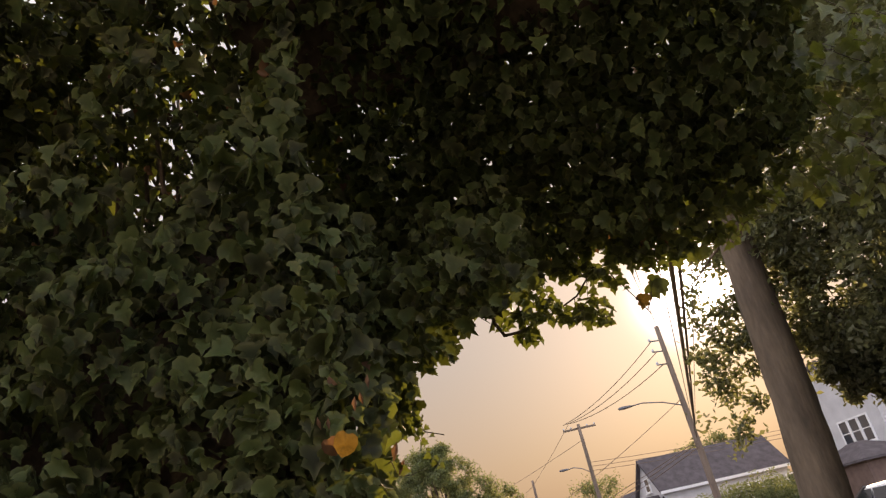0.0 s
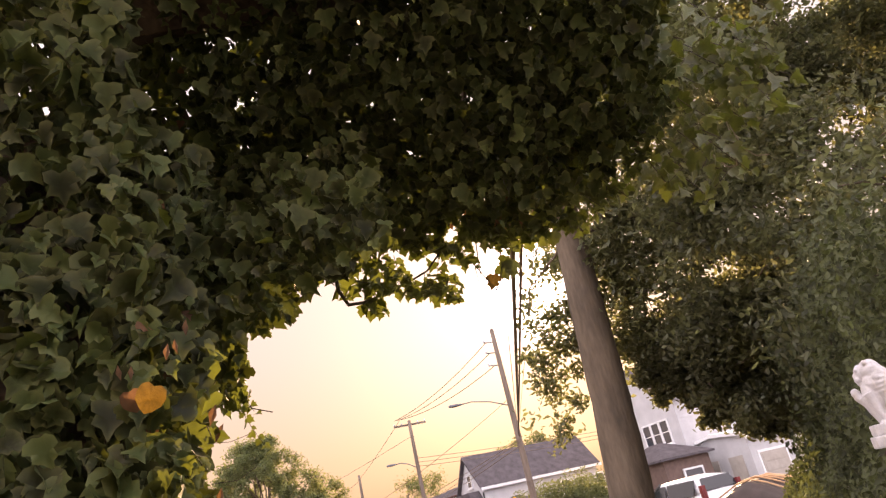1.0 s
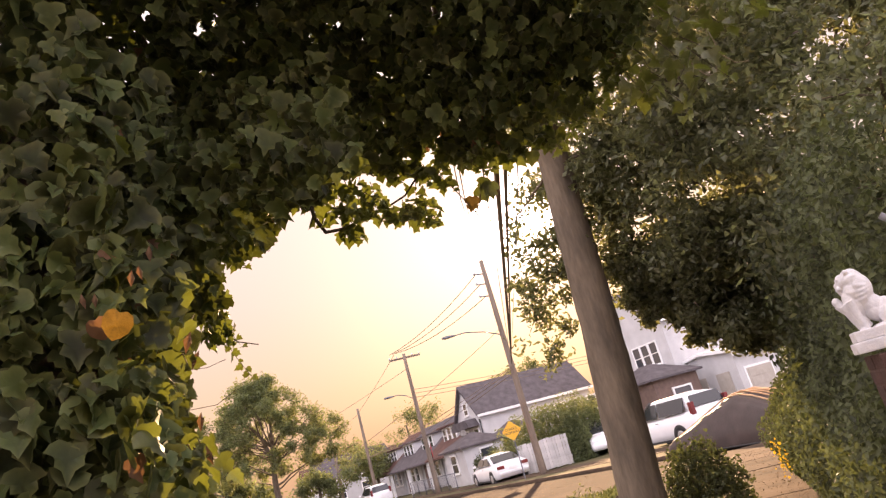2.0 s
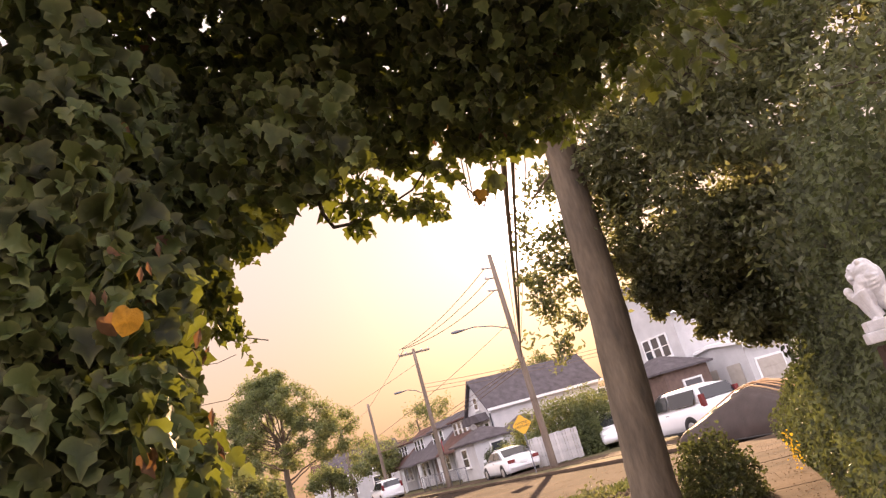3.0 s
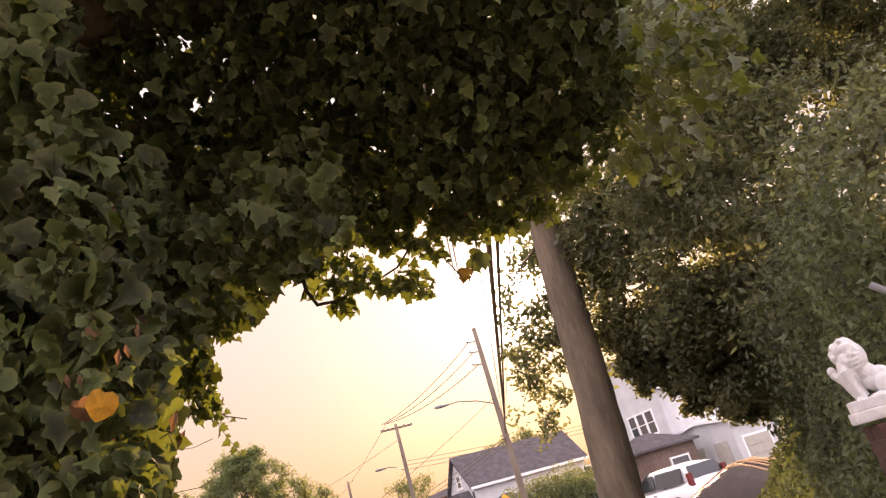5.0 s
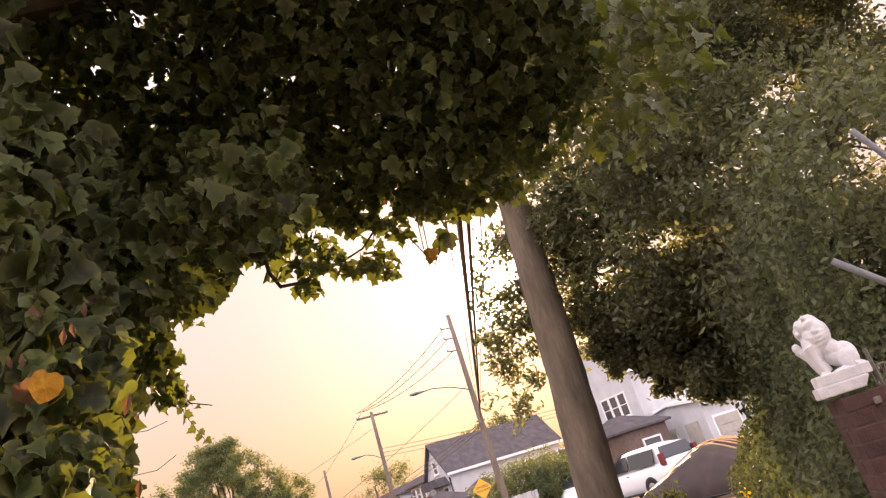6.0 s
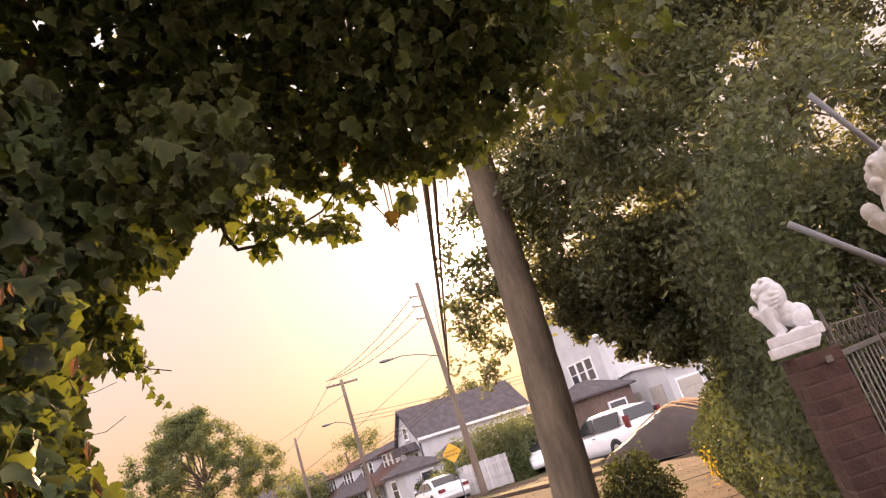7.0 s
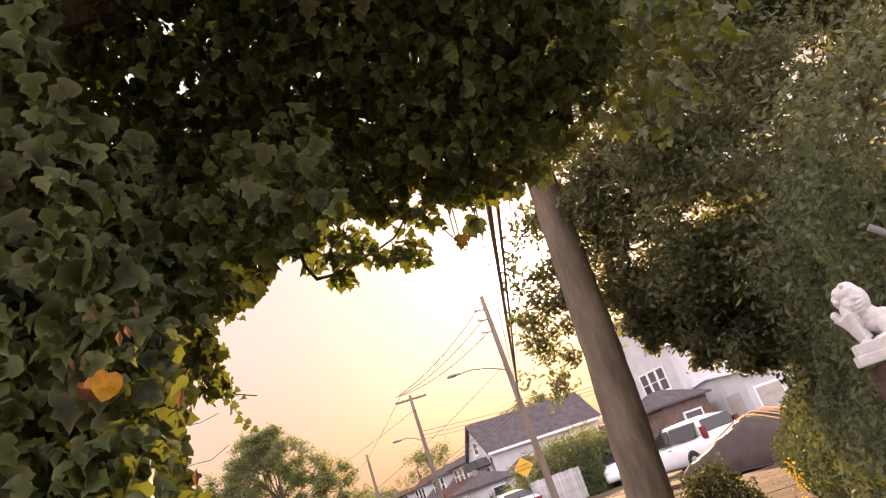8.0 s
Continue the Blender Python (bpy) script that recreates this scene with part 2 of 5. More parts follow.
IVY_LEAF = fan([(0, 0), (0.18, -0.06), (0.42, 0.06), (0.5, 0.30), (0.30, 0.38), (0.36, 0.62), (0.16, 0.72), (0, 1.0),
                (-0.16, 0.72), (-0.36, 0.62), (-0.30, 0.38), (-0.5, 0.30), (-0.42, 0.06), (-0.18, -0.06)], 0.3, 0.45)
SMALL_LEAF = fan([(0, 0), (0.28, 0.42), (0, 1.0), (-0.28, 0.42)], 0.3)
ROUND_LEAF = fan([(0, 0.04), (0.2, -0.04), (0.42, 0.08), (0.5, 0.36), (0.42, 0.66), (0.2, 0.88), (0, 1.0), (-0.22, 0.86), (-0.44, 0.62), (-0.48, 0.34), (-0.4, 0.06), (-0.2, -0.05)], 0.2)
OVAL_LEAF = fan([(0, 0), (0.26, 0.28), (0.26, 0.62), (0, 1.0), (-0.26, 0.62), (-0.26, 0.28)], 0.3)


def frames(normals, down, rng, spin=0.5):
    """Axes for leaves: z along normals, y near the way the tips hang."""
    n = normals / np.linalg.norm(normals, axis=1, keepdims=True)
    y = down - n * np.sum(n * down, axis=1, keepdims=True)
    y += rng.normal(0, spin, y.shape)
    y -= n * np.sum(n * y, axis=1, keepdims=True)
    y /= np.linalg.norm(y, axis=1, keepdims=True) + 1e-9
    x = np.cross(y, n)
    return x, y, n


def leaf_mesh(name, pos, normals, down, size, leaf, material, rng, spin=0.5):
    """Many leaves in one mesh."""
    x, y, n = frames(normals, down, rng, spin)
    T, F = leaf
    s = size[:, None, None]
    wob = 1 + rng.normal(0, 0.09, (len(pos), len(T), 1))
    V = pos[:, None, :] + s * wob * (T[None, :, 0:1] * x[:, None, :] + (T[None, :, 1:2] - 0.45) * y[:, None, :] + T[None, :, 2:3] * n[:, None, :])
    faces = (F[None] + (np.arange(len(pos)) * len(T))[:, None, None]).reshape(-1, 3)
    V = V.reshape(-1, 3)
    me = bpy.data.meshes.new(name)
    me.vertices.add(len(V))
    me.vertices.foreach_set("co", V.astype(np.float32).ravel())
    me.loops.add(faces.size)
    me.loops.foreach_set("vertex_index", faces.astype(np.int32).ravel())
    me.polygons.add(len(faces))
    me.polygons.foreach_set("loop_start", np.arange(0, faces.size, 3, dtype=np.int32))
    me.polygons.foreach_set("use_smooth", np.ones(len(faces), dtype=bool))
    me.update(calc_edges=True)
    edge = np.ones(len(T), np.float32)
    edge[0] = 0.0
    at = me.attributes.new("rim", "FLOAT", "POINT")
    at.data.foreach_set("value", np.tile(edge, len(pos)))
    me.materials.append(material)
    return me


def single_leaf(name, leaf, size, material):
    me = bpy.data.meshes.new(name)
    me.from_pydata([tuple(size * c for c in (v[0], v[1] - 0.45, v[2])) for v in leaf[0]], [], [tuple(int(i) for i in f) for f in leaf[1]])
    for p in me.polygons:
        p.use_smooth = True
    at = me.attributes.new("rim", "FLOAT", "POINT")
    at.data.foreach_set("value", np.array([0.0] + [1.0] * (len(leaf[0]) - 1), np.float32))
    me.materials.append(material)
    return me


def lumps(p, scale, seed=0.0):
    """Smooth noise of an array of points."""
    q = p * scale + seed
    return (np.sin(q[:, 0] * 1.7 + 1.3 * np.sin(q[:, 1] * 1.1)) * np.cos(q[:, 2] * 1.9 + q[:, 1]) +
            0.6 * np.sin(q[:, 1] * 3.1 + q[:, 0] * 2.3) * np.cos(q[:, 2] * 2.7 + 0.7 * q[:, 0])) / 1.6


# ---- ground ----
STREET = radians(23)  # the street runs along local +y of this turn
def fall(y):
    """The street falls gently away from the corner."""
    return -0.0115 * (min(y, 120.0) - 9.6) if y > 9.6 else 0.0


def street_pose(x, y, z=0.0, turn=0.0):
    return pose(x, y, z + fall(y), 0, 0, math.degrees(STREET) + turn)


def ground_sheet():
    bm = bmesh.new()
    xs = [-900, -300, -120, -60, -30, -15, -8, -4, 0, 4, 8, 15, 30, 60, 120, 300, 900]
    grid = [[bm.verts.new((x, y, fall(y) - 0.02)) for x in xs] for y in [-60, -20, -8, -3, 0, 3, 6, 9.6, 12, 20, 40, 80, 120, 200, 500, 1500]]
    for a, b in zip(grid, grid[1:]):
        for i in range(len(xs) - 1):
            bm.faces.new((a[i], a[i + 1], b[i + 1], b[i]))
    return tagged(part("ground", bm, M_DIRT), "bare earth and thin grass of a residential corner", "ground", kind="structure")


ground_sheet()


def flat(name, corners, z, material, thick=0.1):
    bm = bmesh.new()
    top = [bm.verts.new((x, y, z + fall(y))) for x, y in corners]
    bot = [bm.verts.new((x, y, z - thick + fall(y))) for x, y in corners]
    bm.faces.new(top)
    n = len(corners)
    for i in range(n):
        bm.faces.new((top[i], bot[i], bot[(i + 1) % n], top[(i + 1) % n]))
    return part(name, bm, material)


# road: in the street's frame it lies to the near side of the far kerb
def sp(a, b):
    """A ground place: a metres right of the far kerb line, b metres along the street."""
    c, s = math.cos(STREET), math.sin(STREET)
    return (3.4 + c * a - s * b, 24.5 + s * a + c * b)


road = flat("road", [sp(-9.5, -10), sp(0, -15), sp(0, 100), sp(-9.5, 100)], 0.0, M_ASPHALT)
tagged(road, "worn sunlit asphalt street with patches", "road", kind="structure")
kerb = flat("kerb", [sp(0, -12), sp(0.16, -12), sp(0.16, 100), sp(0, 100)], 0.11, M_CONCRETE)
tagged(kerb, "pale concrete kerb along the far side", "kerb", kind="structure")
verge = flat("far_verge", [sp(0.16, -12), sp(1.4, -12), sp(1.4, 100), sp(0.16, 100)], 0.085, M_DIRT)
tagged(verge, "strip of trodden grass behind the kerb", "verge", kind="structure")
far_walk = flat("far_pavement", [sp(1.4, -12), sp(3.0, -12), sp(3.0, 100), sp(1.4, 100)], 0.1, M_CONCRETE)
tagged(far_walk, "concrete pavement along the houses", "pavement", kind="structure")


def near_walk():
    """The near pavement in square slabs, running ahead beside the hedge."""
    base = new("pavement")
    tagged(base, "sunlit concrete pavement of square slabs with leaf litter", "pavement", kind="structure")
    me = None
    d = Vector((0.344, 0.939, 0)).normalized()
    o = Vector((-1.0, -0.6, 0))
    turn = math.degrees(math.atan2(d.y, d.x)) - 90
    for i in range(13):
        if me is None:
            bm = box(1.5, 1.49, 0.1, bevel=0.012)
            ob = part("slab", bm, M_CONCRETE, base)
            me = ob.data
        else:
            ob = new("slab", me)
            ob.parent = base
        p = o + d * (1.5 * i)
        ob.matrix_world = pose(p.x, p.y, -0.07 + 0.004 * ((i * 7) % 3), 0.2 * ((i % 3) - 1), 0.2 * ((i % 2) - 0.5), turn)


near_walk()


# unseen white wall added behind the camera to bounce fill light onto the ivy
back = part("fill_wall_south", box(16, 0.3, 6.4), M_TRIM)
back.matrix_world = pose(-1, -4.6, -0.02)
tagged(back, "added unseen white wall behind the camera that bounces fill light", "wall", kind="structure")


# unseen wall added on the left to shade the ivy column from the sky
side = part("shade_wall_west", box(0.3, 6.2, 5.4), M_SIDING_GREY)
side.matrix_world = pose(-3.45, -1.35, -0.02)
tagged(side, "added unseen grey wall that keeps sky light off the ivy", "wall", kind="structure")


# ---- ivy arbour ----
def ivy():
    rng = np.random.default_rng(3)
    top = thing("ivy_arbour", pose(-1.2, 2.0, 0), "dense dark ivy arching over a gateway, backlit leaf edges", "ivy")
    inv = np.array([-1.2, 2.0, 0.0])
    P, Nn = [], []

    # column: front, standing beside the opening, in deep billows
    k = 34000
    p = np.zeros((k, 3))
    p[:, 0] = -0.69 - 2.3 * rng.random(k) ** 1.25
    p[:, 2] = 0.1 + 3.2 * rng.random(k)
    flat_xz = p * (1.0, 0.0, 1.0)
    front = 1.71 + np.clip((-0.70 - p[:, 0]) / 0.25, 0.3, 1.0) * (0.15 * lumps(flat_xz, 3.1, 1.0) + 0.16 * lumps(flat_xz, 6.5, 2.0)) - 0.10 * np.clip(-0.9 - p[:, 0], 0, 2)
    p[:, 1] = front + rng.random(k) ** 1.8 * 0.45
    p[:, 0] += 0.03 * lumps(p, 9.0, 2.0) - 0.40 * (p[:, 1] - 1.68)
    airy = (p[:, 2] > 2.42) & (p[:, 0] > -1.5) & (p[:, 0] < -0.74) & (rng.random(k) < 0.6 + 0.6 * lumps(p, 6.0, 4.0))
    p = p[~airy]
    P.append(p)
    Nn.append(np.tile([0.1, -1.0, 0.12], (len(p), 1)))
    # jamb: the column's side along the opening
    k = 6500
    p = np.zeros((k, 3))
    p[:, 1] = 1.68 + 0.75 * rng.random(k)
    p[:, 2] = 0.1 + 2.15 * rng.random(k)
    edge = -0.688 - 0.40 * np.clip(p[:, 1] - 1.87, 0, 1) + 0.020 * lumps(p, 9.0, 5.0) + 0.30 * np.clip((p[:, 2] - 1.80) / 0.4, 0, 1) * (p[:, 1] - 1.80)
    p[:, 0] = edge - rng.random(k) ** 1.5 * 0.3
    P.append(p)
    Nn.append(np.tile([0.75, -0.55, 0.2], (k, 1)))
    # bridge: overhanging slope from the lip up over the eye
    k = 58000
    p = np.zeros((k, 3))
    s = rng.random(k)
    p[:, 0] = -1.9 + 2.45 * rng.random(k)
    p[:, 1] = 2.62 - 2.07 * s
    base = 2.15 + 1.31 * s
    p[:, 2] = base
    base = base + 0.07 * lumps(p, 3.5, 1.0) + 0.04 * lumps(p, 8.0, 2.0)
    p[:, 2] = base + rng.random(k) ** 1.5 * 0.34
    p[:, 1] += rng.random(k) * 0.22
    right = np.minimum(0.42, 0.12 + 2.3 * np.clip(p[:, 2] - 2.24, 0, 0.6)) + 0.05 * lumps(p, 8.0, 3.0)
    keep = p[:, 0] < right
    thin = (p[:, 0] < -0.78) & (p[:, 2] > 2.5) & (rng.random(k) < 0.58 + 0.5 * lumps(p, 5.0, 7.0))
    p = p[keep & ~thin]
    P.append(p)
    Nn.append(np.tile([0.0, -0.75, -0.35], (len(p), 1)))
    # shoulder where the column meets the bridge
    k = 3000
    p = np.stack([rng.uniform(-0.95, -0.36, k), rng.uniform(1.98, 2.5, k), rng.uniform(1.9, 2.5, k)], 1)
    p = p[p[:, 1] > 1.95 + 0.9 * np.clip(p[:, 2] - 2.1, 0, 1)]
    P.append(p)
    Nn.append(np.tile([0.1, -0.85, -0.3], (len(p), 1)))
    # growth that runs on behind the column
    k = 2600
    p = np.stack([rng.uniform(-1.5, -0.6, k), rng.uniform(2.2, 3.0, k), rng.uniform(1.85, 2.6, k)], 1)
    p = p[(p[:, 0] < -0.30 - 0.325 * (p[:, 1] - 0.8)) & (p[:, 2] > 1.50 + 0.27 * (p[:, 1] - 0.8))]
    P.append(p)
    Nn.append(np.tile([0.4, -0.85, 0.1], (len(p), 1)))
    p, nn = np.concatenate(P), np.concatenate(Nn)
    # the ragged edge of the opening, cut along sightlines to fit the camera's view: rise over run, from the column
    # across to the far end
    u, v = (p[:, 0] + 0.28) / np.maximum(p[:, 1] - 0.8, 0.2), (p[:, 2] - 1.475) / np.maximum(p[:, 1] - 0.8, 0.2)
    low = np.interp(u, [-0.36, -0.30, -0.268, -0.225, -0.208, -0.178, -0.160, -0.138, -0.095, -0.052, -0.020, 0.03, 0.09, 0.15, 0.20, 0.25, 0.30, 0.34],
                    [0.0, 0.345, 0.352, 0.368, 0.393, 0.428, 0.408, 0.405, 0.452, 0.440, 0.412, 0.405, 0.412, 0.412, 0.420, 0.436, 0.455, 0.52])
    clear = (p[:, 1] < 1.5) | (u < -0.36) | (v > low + 0.012 * lumps(p, 14.0, 6.0))
    hole = (p[:, 1] > 1.5) & (((u - 0.036) / 0.014) ** 2 + ((v - 0.437) / 0.012) ** 2 < 1)
    p, nn = p[clear & ~hole], nn[clear & ~hole]
    nn = nn + rng.normal(0, 0.55, nn.shape)
    size = (0.022 + 0.032 * rng.random(len(p)) ** 1.6) * np.where(p[:, 1] < 1.9, 1.12, 1.0)
    near = (p[:, 1] < 1.80) & (p[:, 0] > -1.35) & (p[:, 2] > 1.35) & (p[:, 2] < 2.3)
    idx = np.flatnonzero(near)
    order = idx[np.argsort(p[idx, 1])][:300]
    mask = np.ones(len(p), bool)
    mask[order] = False
    # lighter leaves painted as sunlit along the sunny edges and airy top, dry curled ones among them
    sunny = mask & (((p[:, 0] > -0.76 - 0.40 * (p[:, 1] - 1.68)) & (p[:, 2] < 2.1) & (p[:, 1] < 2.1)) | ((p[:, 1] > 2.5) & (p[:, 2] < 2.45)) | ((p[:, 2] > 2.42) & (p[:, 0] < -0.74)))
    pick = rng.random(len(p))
    lit_leaves, dry = sunny & (pick < np.where(p[:, 1] < 2.3, 0.30, 0.45)), sunny & (pick > 0.975)
    mask &= ~(lit_leaves | dry)
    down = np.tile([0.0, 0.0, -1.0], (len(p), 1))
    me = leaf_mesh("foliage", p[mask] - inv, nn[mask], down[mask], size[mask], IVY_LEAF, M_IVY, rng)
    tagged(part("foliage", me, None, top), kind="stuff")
    for name, sel, material, grow in (("young_foliage", lit_leaves, M_IVY_LIT, 1.0), ("dry_foliage", dry, M_IVY_DRY, 0.75)):
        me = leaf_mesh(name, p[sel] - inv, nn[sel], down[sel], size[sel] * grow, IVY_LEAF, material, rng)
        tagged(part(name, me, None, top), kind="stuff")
    leaf = single_leaf("leaf", IVY_LEAF, 0.044, M_IVY_PIECE)
    x, y, n = frames(nn[order], down[order], rng, 0.45)
    for i in range(len(order)):
        ob = new("leaf", leaf)
        ob.parent = top
        m = Matrix((x[i], y[i], n[i])).transposed().to_4x4()
        ob.matrix_basis = Matrix.Translation(Vector(p[order[i]] - inv)) @ m @ Matrix.Scale(float(rng.uniform(0.7, 1.1)), 4)
    # yellowed leaves at the column's edge
    for x0, y0, z0, s0, tip in ((-0.678, 1.64, 1.733, 0.038, 24), (-0.704, 1.65, 1.737, 0.030, -18)):
        ob = part("yellow_leaf", single_leaf("yellow_leaf", ROUND_LEAF, s0, M_IVY_YELLOW if tip > 0 else M_IVY_DRY), None, top, "yellowed ivy leaf")
        ob.matrix_basis = pose(x0 - inv[0], y0 - inv[1], z0, -66, tip, 24)
    # withered brown leaves hanging by their stalks beside them
    for x0, y0, z0, s0, tip in ((-0.695, 1.63, 1.768, 0.024, 4), (-0.715, 1.64, 1.775, 0.026, -8), (-0.66, 1.66, 1.795, 0.030, 10), (-0.648, 1.66, 1.80, 0.026, -5), (-0.64, 1.68, 1.83, 0.03, 6), (-0.675, 1.86, 1.745, 0.046, 22), (-0.668, 1.86, 1.715, 0.04, 30), (-0.672, 1.85, 1.62, 0.036, 12), (-0.668, 1.85, 1.57, 0.038, -10)):
        ob = part("withered_leaf", single_leaf("withered_leaf", SMALL_LEAF, s0, M_IVY_DRY), None, top, "withered brown ivy leaf")
        ob.matrix_basis = pose(x0 - inv[0], y0 - inv[1], z0, -95, tip, 40) @ Matrix.Diagonal((0.55, 0.85, 1.4, 1))
    # solid brown slabs added out of sight inside the ivy to block sunlight
    for name, m, sx, sz in (("thatch", pose(-1.80 - inv[0], 2.0 - inv[1], 0.0, 0, 0, -6), 2.0, 2.35), ("thatch", pose(-0.38 - inv[0], 2.05 - inv[1], 2.66, 57, 0, 0), 0.95, 1.5)):
        bm = box(sx, 0.10, sz, bevel=0.03)
        bmesh.ops.subdivide_edges(bm, edges=bm.edges[:], cuts=5, use_grid_fill=True)
        for v in bm.verts:
            v.co += Vector((noise.noise(v.co * 5), noise.noise(v.co * 5 + Vector((9, 0, 0))), noise.noise(v.co * 5 + Vector((0, 9, 0))))) * 0.06
        part(name, bm, M_TWIG, top, "hidden brown slab added to block light through the ivy").matrix_basis = m
    # stems in the depth of the ivy, and the strands that hang free
    for i in range(50):
        a = Vector((-1.15 - 1.6 * rng.random(), 1.95 + 0.3 * rng.random(), 0.0))
        pts = [a]
        for j in range(7):
            a = a + Vector((rng.normal(0, 0.05), rng.normal(0, 0.04), 0.45))
            pts.append(a)
        part("stem", tube([q - Vector(inv) for q in pts], [0.012 - 0.001 * j for j in range(8)], 5), M_TWIG, top)
    for i in range(70):
        a = Vector((-1.9 + 2.0 * rng.random(), 2.78, 2.44))
        pts = [a]
        for j in range(6):
            a = a + Vector((rng.normal(0, 0.08), -0.36, 0.235 + rng.normal(0, 0.02)))
            pts.append(a)
        part("stem", tube([q - Vector(inv) for q in pts], [0.009 - 0.001 * j for j in range(7)], 4), M_TWIG, top)
    def sprig(pts, lo, hi, step=0.016):
        """A thin shoot through pts with leaves set alternately along it."""
        line = []
        for a, b in zip(pts, pts[1:]):
            line += [Vector(a).lerp(Vector(b), q / 5) - Vector(inv) for q in range(5)]
        line.append(Vector(pts[-1]) - Vector(inv))
        s = part("shoot", tube(line, [0.0013 - 0.0006 * i / len(line) for i in range(len(line))], 5), M_TWIG, top)
        q, run = [], 0.0
        for a, b in zip(line, line[1:]):
            d = (b - a).length
            while run < d:
                q.append(tuple(a.lerp(b, run / d)))
                run += step
            run -= d
        q = np.array(q[1:] + [tuple(line[-1])])
        side = np.where(np.arange(len(q)) % 2, 1.0, -1.0)
        sz = rng.uniform(lo, hi, len(q)) * np.linspace(1.1, 0.7, len(q))
        q = q + np.stack([side * sz * 0.45, rng.normal(0, 0.004, len(q)), -sz * 0.25], 1)
        me = leaf_mesh("shoot_leaves", q, rng.normal(0, 0.45, q.shape) + (0, -0.8, 0.2), np.stack([side * 0.6, 0 * side, 0 * side - 0.8], 1), sz, IVY_LEAF, M_IVY_LIT, rng, 0.25)
        tagged(part("shoot_leaves", me, None, s), kind="stuff")

    # shoots hanging along the lip of the arch
    lip = [(-0.60, 2.25, 2.07), (-0.56, 2.40, 2.16), (-0.50, 2.45, 2.17), (-0.24, 2.62, 2.21), (-0.1, 2.6, 2.22), (0.03, 2.7, 2.24), (0.12, 2.75, 2.27), (0.22, 2.68, 2.28), (0.32, 2.66, 2.33), (0.37, 2.5, 2.36)]
    for i in range(46):
        t = rng.random() * (len(lip) - 1.001)
        a = Vector(lip[int(t)]).lerp(Vector(lip[int(t) + 1]), t - int(t)) + Vector((0, rng.normal(0, 0.04), 0.03))
        ln = rng.uniform(0.03, 0.08)
        dx = rng.normal(0.15, 0.4)
        sprig([a, a + Vector((dx * ln * 0.4, -0.02, -ln * 0.5)), a + Vector((dx * ln, -0.03, -ln))], 0.026, 0.046)
    # the bough that hangs below the lip, with sky above it
    part("bough", tube([Vector(q) - Vector(inv) for q in ((-0.53, 2.40, 2.18), (-0.525, 2.41, 2.10), (-0.508, 2.42, 2.062), (-0.47, 2.44, 2.066), (-0.42, 2.48, 2.09), (-0.36, 2.55, 2.13), (-0.30, 2.60, 2.17), (-0.24, 2.63, 2.24))], [0.006, 0.005, 0.005, 0.004, 0.0035, 0.003, 0.003, 0.003], 6), M_TWIG, top)
    for i in range(20):
        t = rng.random() ** 0.9
        c = Vector((-0.485 + 0.215 * t, 2.42 + 0.19 * t, 2.085 + 0.055 * t))
        a = c + Vector(rng.normal(0, 0.022, 3)) + Vector((0, 0, 0.022 * (1 - t)))
        sprig([a, a + Vector((rng.normal(0.01, 0.02), -0.01, -0.018)), a + Vector((rng.normal(0.015, 0.025), -0.02, -0.04))], 0.026, 0.044)
    for st in (((-0.31, 2.62, 2.17), (-0.315, 2.63, 2.14), (-0.325, 2.64, 2.115)), ((-0.26, 2.64, 2.22), (-0.27, 2.64, 2.18), (-0.275, 2.64, 2.15)), ((-0.19, 2.64, 2.22), (-0.18, 2.64, 2.19), (-0.17, 2.64, 2.17))):
        sprig(st, 0.036, 0.052, 0.014)
    # broad leaves that dangle lowest, on bare stalks, mostly in the painted sunlit colour
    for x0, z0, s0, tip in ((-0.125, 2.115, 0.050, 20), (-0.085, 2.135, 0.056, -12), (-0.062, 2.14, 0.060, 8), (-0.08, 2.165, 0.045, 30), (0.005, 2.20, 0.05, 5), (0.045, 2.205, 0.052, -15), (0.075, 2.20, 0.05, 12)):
        ob = part("dangling_leaf", single_leaf("dangling_leaf", IVY_LEAF, s0, M_IVY_YELLOW if x0 < -0.1 else M_IVY_LIT), None, top, "broad sunlit ivy leaf")
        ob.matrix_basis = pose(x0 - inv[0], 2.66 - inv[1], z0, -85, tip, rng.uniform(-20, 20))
    # shoots reaching out from the column into the opening, and hanging from the growth behind it
    for i in range(8):
        z = rng.uniform(1.42, 1.75)
        a = Vector((-0.70, rng.uniform(1.80, 1.88), z))
        ln = rng.uniform(0.02, 0.04)
        sprig([a, a + Vector((ln * 0.6, -0.01, ln * 0.1)), a + Vector((ln, -0.02, -ln * rng.uniform(0.3, 1.0)))], 0.024, 0.042)
    for i in range(16):
        a = Vector((-1.0, rng.uniform(2.80, 2.95), rng.uniform(1.99, 2.20)))
        sprig([a, a + Vector((0.03, -0.01, 0.01)), a + Vector((rng.uniform(0.04, 0.09), -0.02, -0.03))], 0.034, 0.058)
    sprig([(-1.0, 2.9, 2.10), (-0.962, 2.9, 2.035), (-0.945, 2.9, 1.99), (-0.931, 2.9, 1.941), (-0.911, 2.9, 1.90), (-0.886, 2.9, 1.853)], 0.020, 0.038, 0.017)
    sprig([(-0.97, 2.9, 2.05), (-0.93, 2.9, 2.01), (-0.905, 2.9, 1.96)], 0.030, 0.045, 0.02)
    sprig([(-0.88, 2.68, 2.18), (-0.83, 2.68, 2.155), (-0.79, 2.68, 2.125)], 0.030, 0.045, 0.03)
